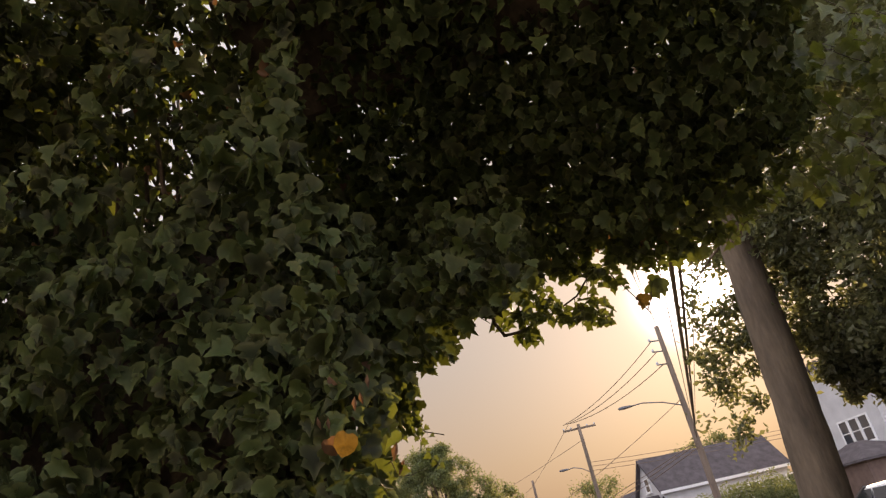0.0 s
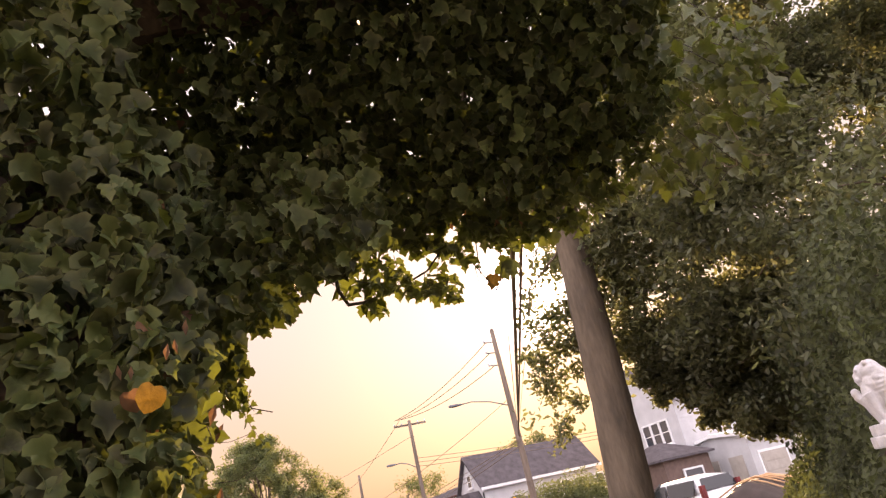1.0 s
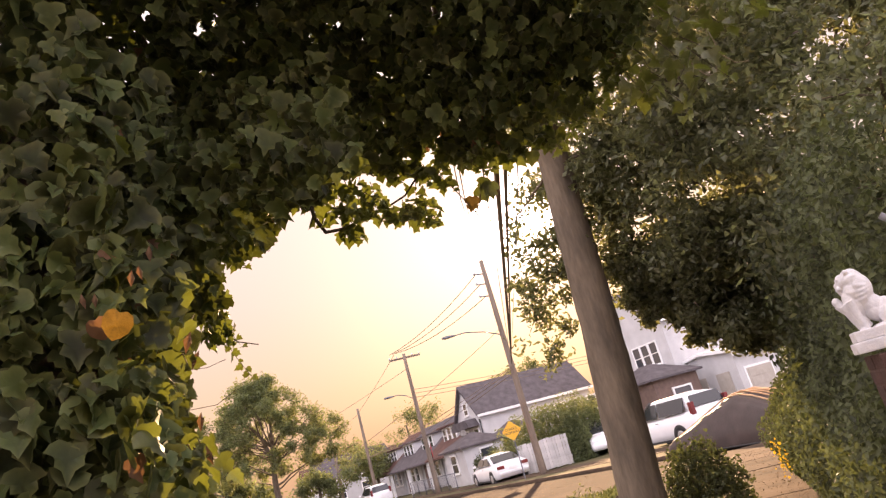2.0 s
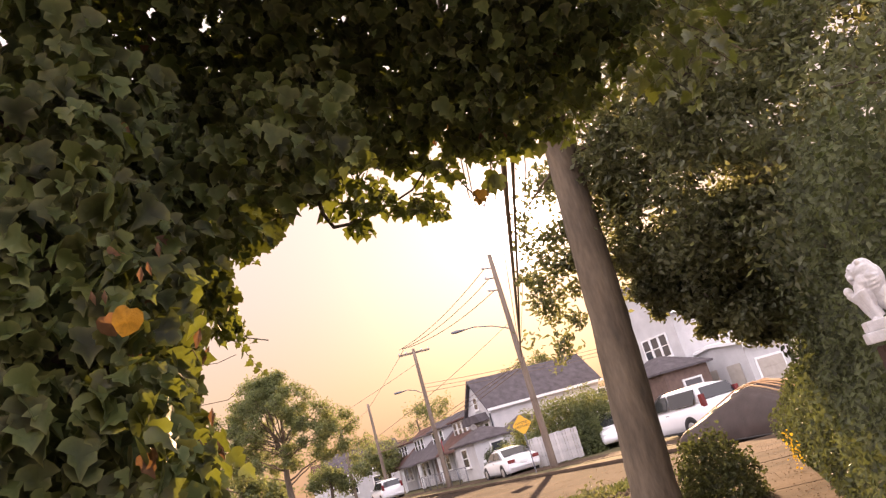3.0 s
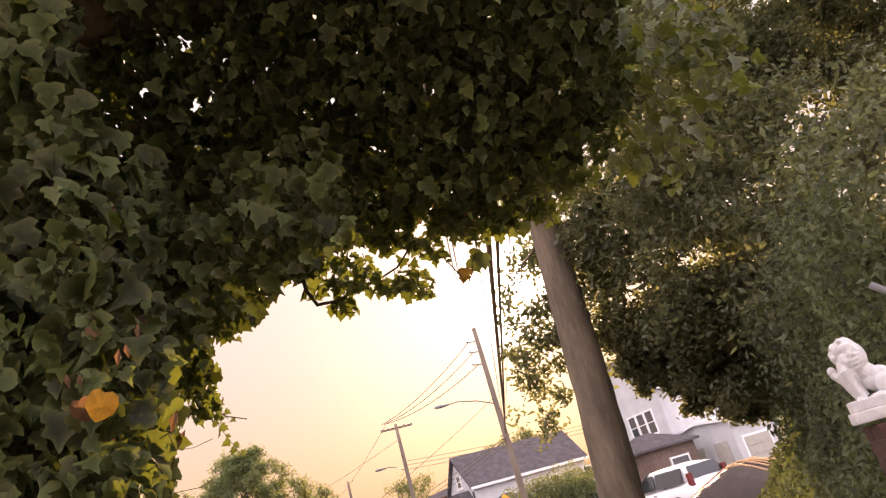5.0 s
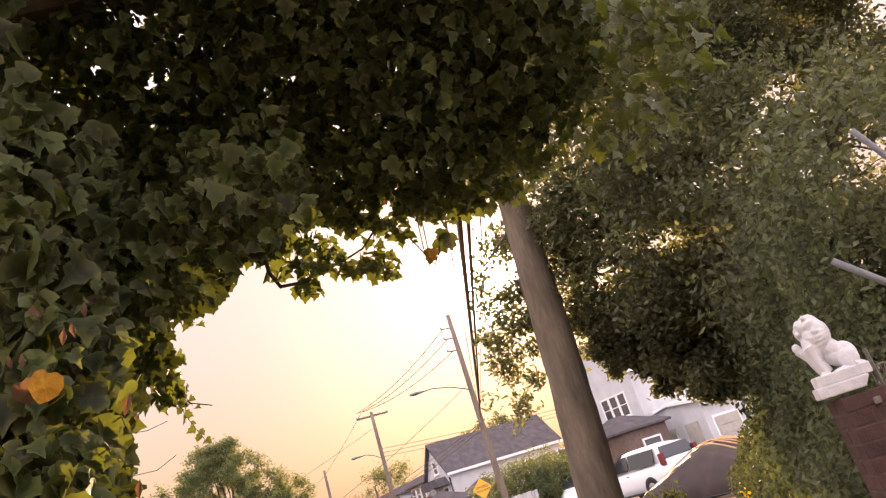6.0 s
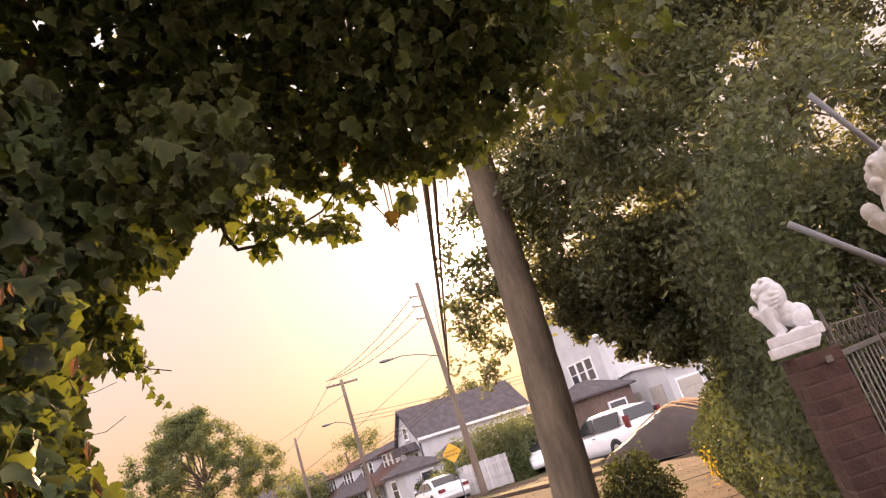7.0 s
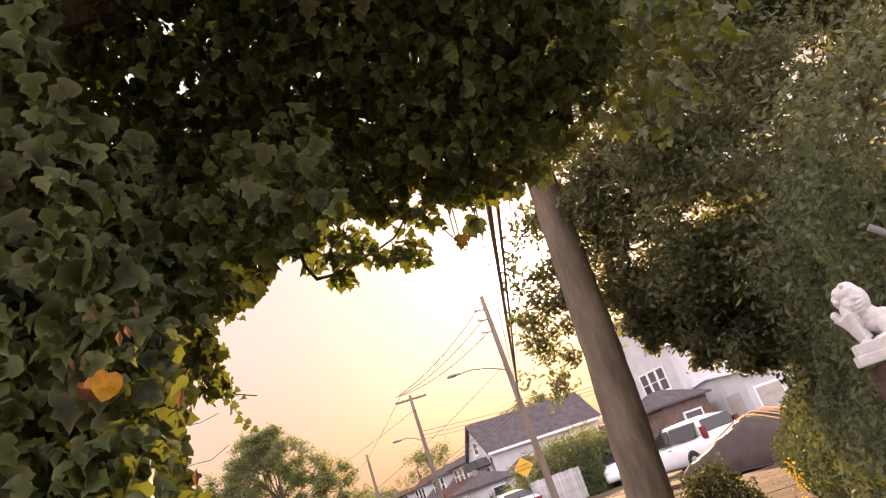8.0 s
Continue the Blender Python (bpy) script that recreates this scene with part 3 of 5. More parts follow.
    sprig([(-0.69, 1.85, 1.585), (-0.665, 1.85, 1.565), (-0.645, 1.85, 1.535)], 0.036, 0.044, 0.02)
    # free bunch at the far side of the arch, with looping bare vines
    for i in range(46):
        a = Vector((rng.uniform(0.38, 0.72), rng.uniform(2.3, 2.5), rng.uniform(2.40, 2.66)))
        a.z -= 0.22 * (a.x < 0.45)
        ln = rng.uniform(0.05, 0.12)
        sprig([a, a + Vector((0.02, -0.02, -ln * 0.5)), a + Vector((rng.normal(0.02, 0.03), -0.03, -ln))], 0.034, 0.060, 0.024)
    for st in (((0.36, 2.5, 2.30), (0.38, 2.5, 2.24), (0.39, 2.5, 2.205)), ((0.62, 2.5, 2.42), (0.645, 2.5, 2.38), (0.655, 2.5, 2.345)), ((0.72, 2.5, 2.44), (0.76, 2.5, 2.42), (0.78, 2.5, 2.38))):
        sprig(st, 0.045, 0.062, 0.02)
    for st in (((0.53, 2.5, 2.34), (0.535, 2.5, 2.27), (0.56, 2.5, 2.235), (0.585, 2.5, 2.235), (0.60, 2.5, 2.28), (0.605, 2.5, 2.37)), ((0.61, 2.5, 2.36), (0.62, 2.5, 2.28), (0.645, 2.5, 2.25), (0.68, 2.5, 2.245)),
               ((-0.685, 1.85, 1.70), (-0.65, 1.85, 1.695), (-0.62, 1.85, 1.70)), ((-0.685, 1.85, 1.64), (-0.645, 1.85, 1.637), (-0.615, 1.85, 1.65)), ((-0.96, 2.9, 2.02), (-0.91, 2.9, 1.97), (-0.85, 2.9, 1.945)),
               ((-0.17, 2.66, 2.19), (-0.14, 2.66, 2.13), (-0.115, 2.66, 2.075)), ((-0.085, 2.66, 2.17), (-0.10, 2.66, 2.12), (-0.12, 2.66, 2.09))):
        part("bare_vine", tube([Vector(q) - Vector(inv) for q in st], 0.0005 if st[0][1] < 2.0 else 0.0018, 5), M_VINE_LIT if st[0][0] > 0.4 else M_TWIG, top)


M_IVY_PIECE = shader("ivy_leaf_near", (0.042, 0.066, 0.025), 0.55, var=0.45, scale=30, fine=150, bump=0.15, objrand=0.9, translucent=0.12, tcolor=(0.22, 0.26, 0.035), rim=0.2, spec=0.25)
ivy()


# ---- trees ----
def limb(rng, base, tip, r, wander=0.12):
    a, b = Vector(base), Vector(tip)
    n = 7
    pts = []
    for i in range(n + 1):
        t = i / n
        q = a.lerp(b, t) + Vector((0, 0, 0.22 * (b - a).length * t * (1 - t)))
        if 0 < i < n:
            q += Vector(rng.normal(0, wander, 3)) * (b - a).length * 0.12
        pts.append(q)
    return tube(pts, [r * (1 - 0.85 * i / n) for i in range(n + 1)], 7)


def tree(name, at, trunk, r, clumps, count, size, material, label, seed, leaf=OVAL_LEAF, flare=1.25, bark=None, sharp=0.5, taper=0.55, bare=0.55, gaps=()):
    """trunk: points of the trunk; clumps: (x, y, z, radius, weight) of leaf masses, all from the foot."""
    rng = np.random.default_rng(seed)
    t = thing(name, pose(at[0], at[1], at[2] + fall(at[1])), label, "tree")
    n = len(trunk)
    fine = []
    for i in range((n - 1) * 6 + 1):
        k, f = divmod(i, 6)
        q = Vector(trunk[min(k, n - 1)]).lerp(Vector(trunk[min(k + 1, n - 1)]), f / 6)
        fine.append(q)
    radii = [r * (1 - taper * i / len(fine)) * (flare if i == 0 else 1.0 + (flare - 1) * max(0, 1 - i / 3) * 0.5) for i in range(len(fine))]
    bm = tube(fine, radii, 20)
    for v in bm.verts:
        v.co += Vector(rng.normal(0, r * 0.015, 3))
    part("trunk", bm, bark or M_BARK, t, smooth=True)
    for k, (x, y, z, rr, w) in enumerate(clumps[:14 if len(clumps) > 130 or len(clumps) < 30 else 40]):
        under = [q for q in fine if q.z < z - 0.35 and q.z > bare * fine[-1].z]
        start = under[-1 - int(rng.random() * min(4, len(under)))] if under else fine[int(len(fine) * max(bare, 0.5))]
        if z < start.z - 0.8:
            continue
        part("limb", limb(rng, start, (x, y, z), r * (0.12 + 0.14 * rng.random()) * (0.35 if w < 0.25 else 1.0)), bark or M_BARK, t)
    wsum = sum(c[4] for c in clumps)
    P, Nn, twig = [], [], bmesh.new()
    for x, y, z, rr, w in clumps:
        k = int(count * w / wsum)
        subs = max(4, int(14 * w))
        c = rng.normal(0, 1, (subs, 3))
        c /= np.linalg.norm(c, axis=1, keepdims=True)
        c *= rr * rng.random((subs, 1)) ** 0.5
        c[:, 2] *= 0.75
        for q in c:
            if rng.random() < 0.5 and w > 0.25:
                tube([(x, y, z), (x + q[0] * 0.5, y + q[1] * 0.5, z + q[2] * 0.5 + 0.05), (x + q[0], y + q[1], z + q[2])], [r * 0.06, r * 0.04, r * 0.015], 4, twig)
        pick = rng.integers(0, subs, k)
        off = rng.normal(0, 1, (k, 3)) * rr * 0.22 * sharp * 2
        P.append(c[pick] + off + (x, y, z))
        Nn.append(rng.normal(0, 0.7, (k, 3)) + (0, 0, 0.6))
    p, nn = np.concatenate(P), np.concatenate(Nn)
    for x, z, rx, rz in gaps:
        # a sky gap cut through the crown along the camera's sightline, (x, z) where it crosses the plane one metre
        # before the trunk
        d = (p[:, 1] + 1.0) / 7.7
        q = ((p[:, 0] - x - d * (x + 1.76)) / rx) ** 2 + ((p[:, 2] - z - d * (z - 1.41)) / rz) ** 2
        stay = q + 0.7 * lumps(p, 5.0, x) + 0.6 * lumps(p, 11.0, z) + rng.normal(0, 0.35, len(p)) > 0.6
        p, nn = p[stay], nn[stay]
    tagged(part("twig_tangle", twig, bark or M_BARK, t), kind="stuff")
    me = leaf_mesh("crown", p, nn, rng.normal(0, 0.6, (len(p), 3)) + (0, 0, -0.6), rng.uniform(0.7, 1.25, len(p)) * size, leaf, material, rng, 0.8)
    tagged(part("crown", me, None, t), kind="stuff")
    return t


# street tree beside the pavement
def street_crown():
    """Leaf masses of the street tree, from its foot: a deep crown to the side of the pavement, low boughs on the other."""
    r = np.random.default_rng(12)
    c = [(-0.62, 0.7, 3.0, 0.34, 0.2), (-0.42, 0.8, 3.4, 0.34, 0.22), (-0.70, 0.8, 2.5, 0.3, 0.12), (-0.35, 0.9, 3.9, 0.34, 0.22), (-0.3, 0.9, 2.7, 0.3, 0.12), (-0.55, 0.9, 4.3, 0.3, 0.1), (-0.2, 0.8, 3.1, 0.3, 0.14), (0.7, 0.9, 4.4, 0.6, 0.8), (1.2, -0.5, 3.6, 0.7, 1), (2.2, -0.6, 4.6, 0.8, 1), (3.2, -1.0, 3.6, 0.8, 1), (0.6, -0.2, 5.6, 0.6, 1), (0.3, 0.9, 4.0, 0.3, 0.5), (0.75, 0.9, 3.4, 0.4, 0.7), (0.2, 0.9, 4.8, 0.5, 0.8), (0.1, -0.2, 5.5, 0.5, 0.8), (0.1, 0.9, 3.6, 0.22, 0.2), (1.0, 0.5, 3.0, 0.35, 0.5), (1.2, -0.2, 2.5, 0.28, 0.3), (0.85, 0.7, 4.4, 0.4, 0.7), (0.75, 0.7, 4.9, 0.4, 0.7), (1.1, 0.7, 4.0, 0.4, 0.7), (1.1, 0.7, 3.5, 0.4, 0.7), (0.95, 0.7, 2.85, 0.28, 0.4), (1.35, 0.7, 2.6, 0.3, 0.5), (1.7, 0.7, 2.3, 0.3, 0.5), (2.1, 0.6, 2.35, 0.4, 0.6), (3.6, -0.5, 6.1, 0.6, 1.0), (2.85, -0.5, 5.5, 0.6, 1.0), (3.45, -0.5, 5.6, 0.6, 1.0), (1.4, -0.5, 4.4, 0.5, 0.8), (2.3, -0.5, 3.6, 0.5, 0.8), (1.8, -0.5, 3.4, 0.5, 0.8), (2.6, -0.5, 3.75, 0.5, 0.8), (-0.15, 0.8, 3.6, 0.3, 0.2), (-0.05, 0.8, 4.1, 0.3, 0.22), (0.95, 0.7, 2.95, 0.3, 0.6), (1.25, 0.7, 2.8, 0.3, 0.6), (1.55, 0.7, 2.7, 0.32, 0.7), (1.75, 0.7, 2.4, 0.28, 0.6), (2.0, 0.7, 2.2, 0.28, 0.6), (2.25, 0.7, 2.1, 0.3, 0.6), (1.55, 0.7, 3.0, 0.4, 0.7), (2.0, 0.7, 2.6, 0.35, 0.7), (3.67, -0.7, 6.68, 0.5, 1.0), (4.25, -0.7, 6.7, 0.5, 1.0), (4.66, -0.7, 6.37, 0.5, 1.0), (5.13, -0.7, 6.32, 0.5, 1.0), (3.83, -0.7, 6.14, 0.5, 1.0), (4.44, -0.7, 5.76, 0.5, 1.0), (1.67, -0.5, 5.29, 0.45, 0.9), (2.16, -0.5, 5.38, 0.45, 0.9), (1.08, -0.5, 4.89, 0.45, 0.9), (2.65, -0.5, 5.48, 0.45, 0.9), (1.58, -0.5, 4.65, 0.45, 0.9), (0.72, -0.5, 4.52, 0.45, 0.9), (1.09, -0.5, 4.32, 0.45, 0.9), (2.58, -0.5, 4.74, 0.45, 0.9), (2.03, -0.5, 4.67, 0.45, 0.9), (1.6, -0.3, 2.15, 0.35, 0.5), (2.2, -0.4, 2.0, 0.4, 0.6), (2.8, -0.6, 1.95, 0.5, 0.8), (3.4, -0.8, 2.2, 0.5, 0.8)]
    c += [(0.95, 0.5, 2.6, 0.2, 0.35), (1.2, 0.5, 2.42, 0.2, 0.4), (1.45, 0.5, 2.15, 0.2, 0.4), (1.75, 0.5, 1.98, 0.2, 0.4), (2.0, 0.5, 1.86, 0.2, 0.4), (1.9, 0.5, 2.2, 0.22, 0.4), (1.4, 0.5, 2.5, 0.22, 0.4), (1.65, 0.5, 2.35, 0.22, 0.4), (1.2, 0.5, 2.75, 0.22, 0.4), (0.7, 0.5, 2.85, 0.2, 0.3)]
    while len(c) < 196:
        x, y, z = r.uniform(0.1, 7.2), r.uniform(-3.6, 1.2), r.uniform(2.2, 8.4)
        if z < 2.7 - 0.12 * min(x, 5) or (x < 1.0 and z < 2.6) or (x < 0.45 and z > 4.4 and y < -1):
            continue
        if x < 1.0 and z < 5.0 and y < 0.7:
            continue
        if any(((x - hx) / 0.6) ** 2 + ((z - hz - 0.25 * y) / 0.45) ** 2 < 1 for hx, hz in ((4.4, 4.3),)):
            continue
        c.append((x, y, z, r.uniform(0.5, 0.8), 1.0))
    return c


rngg = np.random.default_rng(17)
# crown gaps placed to fit the camera's view, then small random ones
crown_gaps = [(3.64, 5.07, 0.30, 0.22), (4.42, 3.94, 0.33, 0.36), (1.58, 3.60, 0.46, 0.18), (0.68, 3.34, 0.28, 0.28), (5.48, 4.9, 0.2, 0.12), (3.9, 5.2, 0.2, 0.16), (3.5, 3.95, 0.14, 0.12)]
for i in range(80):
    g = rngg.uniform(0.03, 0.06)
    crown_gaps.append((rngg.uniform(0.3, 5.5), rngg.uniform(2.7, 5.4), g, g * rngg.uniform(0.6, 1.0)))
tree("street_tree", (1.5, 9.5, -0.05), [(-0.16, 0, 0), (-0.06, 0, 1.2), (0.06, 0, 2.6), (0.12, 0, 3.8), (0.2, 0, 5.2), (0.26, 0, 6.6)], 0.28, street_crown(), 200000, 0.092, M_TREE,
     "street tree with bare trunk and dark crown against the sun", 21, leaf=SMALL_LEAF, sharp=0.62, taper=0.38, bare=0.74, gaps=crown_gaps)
# tree across the street
rngt = np.random.default_rng(5)
c = []
for i in range(128):
    a, h = rngt.random() * 6.28, (int(rngt.random() ** 1.15 * 7) + 0.5 * rngt.random()) / 6.5
    R = (5.0 * (1 - abs(h - 0.12) ** 1.4)) * (0.15 + 0.85 * rngt.random() ** 0.45)
    c.append((-0.2 + R * math.cos(a), 0.7 * R * math.sin(a), 3.4 + 0.10 * R + 5.3 * h, 0.42 + 0.3 * rngt.random(), 1.0))
tree("yard_tree", (-11.7, 41.2, -0.02), [(0, 0, 0), (0.05, 0, 1.6), (0.0, 0, 3.2), (0.2, 0, 5.0)], 0.24, c, 44000, 0.14, M_TREE_FAR,
     "spreading leafy tree with an open crown across the street", 31, leaf=SMALL_LEAF, sharp=0.5, bare=0.45)
for i, (x, y, h, s, k) in enumerate([(-17.5, 50, 5.0, 2.6, 5000), (-11, 75, 6.0, 3.2, 4000), (-16, 70, 4.4, 3.0, 4000), (-8.3, 90, 9.5, 4.5, 4500), (4.5, 70, 9.2, 3.0, 3500), (8.5, 72, 9.2, 2.6, 3000), (-22, 60, 6, 4, 4000)]):
    c = [(rngt.normal(0, s * 0.5), rngt.normal(0, s * 0.4), h * (0.45 + 0.5 * rngt.random()), s * 0.32, 1.0) for _ in range(14)]
    tree("background_tree", (x, y, -0.02), [(0, 0, 0), (0, 0, h * 0.3), (0.1, 0, h * 0.55), (0, 0, h * 0.8)], 0.2, c, k, 0.24, M_TREE_FAR,
         "hazy green tree behind the houses", 50 + i, sharp=0.5)


# ---- hedge, shrub, grass ----
def leafy_mass(name, at, samples, normal, size, material, label, category, seed, extra=None):
    rng = np.random.default_rng(seed)
    t = thing(name, pose(at[0], at[1], at[2] + fall(at[1])), label, category)
    p = samples(rng)
    nn = np.tile(np.array(normal, float), (len(p), 1)) + rng.normal(0, 0.55, p.shape)
    me = leaf_mesh("leaves", p, nn, rng.normal(0, 0.5, p.shape) + (0, 0, -0.7), rng.uniform(0.7, 1.3, len(p)) * size * 1.1, SMALL_LEAF, material, rng, 0.7)
    tagged(part("leaves", me, None, t), kind="stuff")
    if extra:
        extra(t, rng)
    return t


def hedge_samples(rng):
    k = 42000
    p = np.zeros((k, 3))
    y = 7.2 * rng.random(k)
    z = 2.9 * rng.random(k)
    p[:, 1], p[:, 2] = y, z
    p[:, 0] = 0
    face = 0.06 + 0.31 * y + 0.20 * lumps(p, 1.6) + 0.10 * lumps(p, 4.5, 2.0) - 0.12 * np.sin(np.clip(z / 1.4, 0, 1) * 3.14) + 0.5 * np.clip((z - 0.7) / 0.8, 0, 1) * y / 7 + 0.25 * np.clip(z - 1.6, 0, 2) * (y < 3)
    p[:, 0] = face + rng.random(k) ** 1.7 * 0.55
    end = rng.random(k) < 0.12
    p[end, 1] = 7.0 + 0.4 * rng.random(end.sum())
    p[end, 0] = 2.3 + 0.5 * np.clip((p[end, 2] - 0.7) / 0.8, 0, 1) + 1.6 * rng.random(end.sum())
    return p


def hedge_extra(t, rng):
    for i in range(60):
        y = 0.1 + 7 * rng.random()
        a = Vector((0.75 + 0.38 * y + 0.2 * rng.random(), y, 0))
        pts = [a]
        for j in range(5):
            a = a + Vector((rng.normal(0, 0.1), rng.normal(0, 0.1), 0.34))
            pts.append(a)
        part("stem", tube(pts, [0.018, 0.016, 0.014, 0.012, 0.009, 0.005], 5), M_TWIG, t)
    k = 70
    q = rng.normal(0, 1, (k, 3)) * (0.03, 0.06, 0.13) + (1.02, 4.1, 0.55)
    me = leaf_mesh("blossom", q, rng.normal(0, 1, (k, 3)), rng.normal(0, 1, (k, 3)), rng.uniform(0.02, 0.045, k), OVAL_LEAF, M_FLOWER, rng)
    tagged(part("blossom", me, None, t, "spray of yellow blossom"), kind="stuff")


leafy_mass("hedge", (1.8, 4.75, 0), hedge_samples, (-0.8, -0.45, 0.3), 0.05, M_HEDGE, "tall ivy-grown hedge beside the pavement, sunlit along its edge", "hedge", 61, hedge_extra)


def mound(rx, ry, rz, k):
    def f(rng):
        v = rng.normal(0, 1, (k, 3))
        v /= np.linalg.norm(v, axis=1, keepdims=True)
        v[:, 2] = np.abs(v[:, 2])
        v *= (1 - 0.5 * rng.random((k, 1)) ** 2) * (1 + 0.16 * lumps(v, 4.0)[:, None] + 0.14 * lumps(v, 9.0, 3.0)[:, None])
        return v * (rx, ry, rz)
    return f


def screen_stems(t, rng):
    for i in range(9):
        a = Vector((0.4 + 0.55 * i, 1.1 - 0.14 * i, 0))
        part("stem", tube([a, a + Vector((0.05, 0.03, 1.5)), a + Vector((-0.04, 0.05, 2.0)), a + Vector((0.06, 0.05, 2.4))], [0.06, 0.05, 0.035, 0.015], 8), M_BARK, t)


def screen_samples(rng):
    k = 50000
    p = np.stack([rng.random(k) * 5.4, rng.random(k) ** 1.3 * 1.8, rng.random(k) * 2.8], 1)
    p[:, 1] += 0.25 * lumps(p, 1.5) - 0.25 * p[:, 0] + 0.06 * np.clip(p[:, 2] - 2, 0, 3)
    return p[(lumps(p, 2.3, 3.0) < 0.62) | (p[:, 2] < 2.6)]


leafy_mass("evergreen_screen", (2.95, 6.6, 0), screen_samples, (-0.3, -0.8, 0.3), 0.065, M_HEDGE, "tall dark evergreen screen behind the iron gate", "hedge", 65, screen_stems)
def shrub_stems(t, rng):
    for i in range(7):
        a = rng.uniform(0, 6.28)
        part("stem", tube([(0, 0, 0), (0.1 * math.cos(a), 0.1 * math.sin(a), 0.25), (0.22 * math.cos(a), 0.2 * math.sin(a), 0.5)], [0.018, 0.013, 0.006], 5), M_TWIG, t)


leafy_mass("shrub", (2.25, 9.95, -0.02), mound(0.54, 0.45, 0.92, 6000), (0, -0.3, 0.5), 0.05, M_HEDGE, "rounded dark shrub at the foot of the tree", "shrub", 62, shrub_stems)
leafy_mass("shrub", (0.75, 10.2, -0.02), mound(0.45, 0.3, 0.7, 1500), (0, -0.3, 0.5), 0.05, M_TREE, "loose light-green weeds beside the trunk", "shrub", 63, shrub_stems)


def litter():
    rng = np.random.default_rng(70)
    k = 1800
    y = 3 + 13 * rng.random(k)
    p = np.stack([1.2 + 0.366 * (y - 4.4) + rng.normal(0.1, 0.45, k), y, np.full(k, 0.045)], 1)
    me = leaf_mesh("leaf_litter", p, rng.normal(0, 0.14, (k, 3)) + (0, 0, 1), rng.normal(0, 1, (k, 3)), rng.uniform(0.014, 0.034, k), OVAL_LEAF, M_DEAD, rng)
    tagged(part("leaf_litter", me, None), "dry brown leaves strewn on the pavement", "leaf litter", kind="stuff")
    k = 14000
    p = np.stack([rng.uniform(-11, 4.5, k), rng.uniform(15, 44, k), np.zeros(k)], 1)
    a, b = sp(0, 0), sp(0, 1)
    side = (p[:, 0] - a[0]) * (b[1] - a[1]) - (p[:, 1] - a[1]) * (b[0] - a[0])
    p = p[(side < -0.3) & (side > -9.3)]
    p[:, 2] = [fall(q) + 0.012 for q in p[:, 1]]
    me = leaf_mesh("road_grit", p, rng.normal(0, 0.12, p.shape) + (0, 0, 1), rng.normal(0, 1, p.shape), rng.uniform(0.012, 0.04, len(p)), OVAL_LEAF, M_DEAD, rng)
    tagged(part("road_grit", me, None), "brown grit and dry leaves on the worn road", "grit", kind="stuff")
    k = 9000
    p = np.stack([rng.uniform(-3, 3.2, k), rng.uniform(7, 17, k), np.full(k, 0.02)], 1)
    p = p[(p[:, 0] < 1.1 + 0.2 * (p[:, 1] - 7)) & (lumps(p, 0.9) > -0.25)]
    me = leaf_mesh("grass_tufts", p, rng.normal(0, 1, p.shape) * (1, 1, 0.2), np.tile([0, 0, 1.0], (len(p), 1)), rng.uniform(0.05, 0.13, len(p)), OVAL_LEAF, M_GRASS, rng, 0.25)
    tagged(part("grass_tufts", me, None), "thin grass and weeds on the earth strip", "grass", kind="stuff")


litter()


# ---- gate pillars, lions, iron gate ----
GATE = Vector((0.72, 0.69, 0)).normalized()  # the open gate's leaf points into the garden


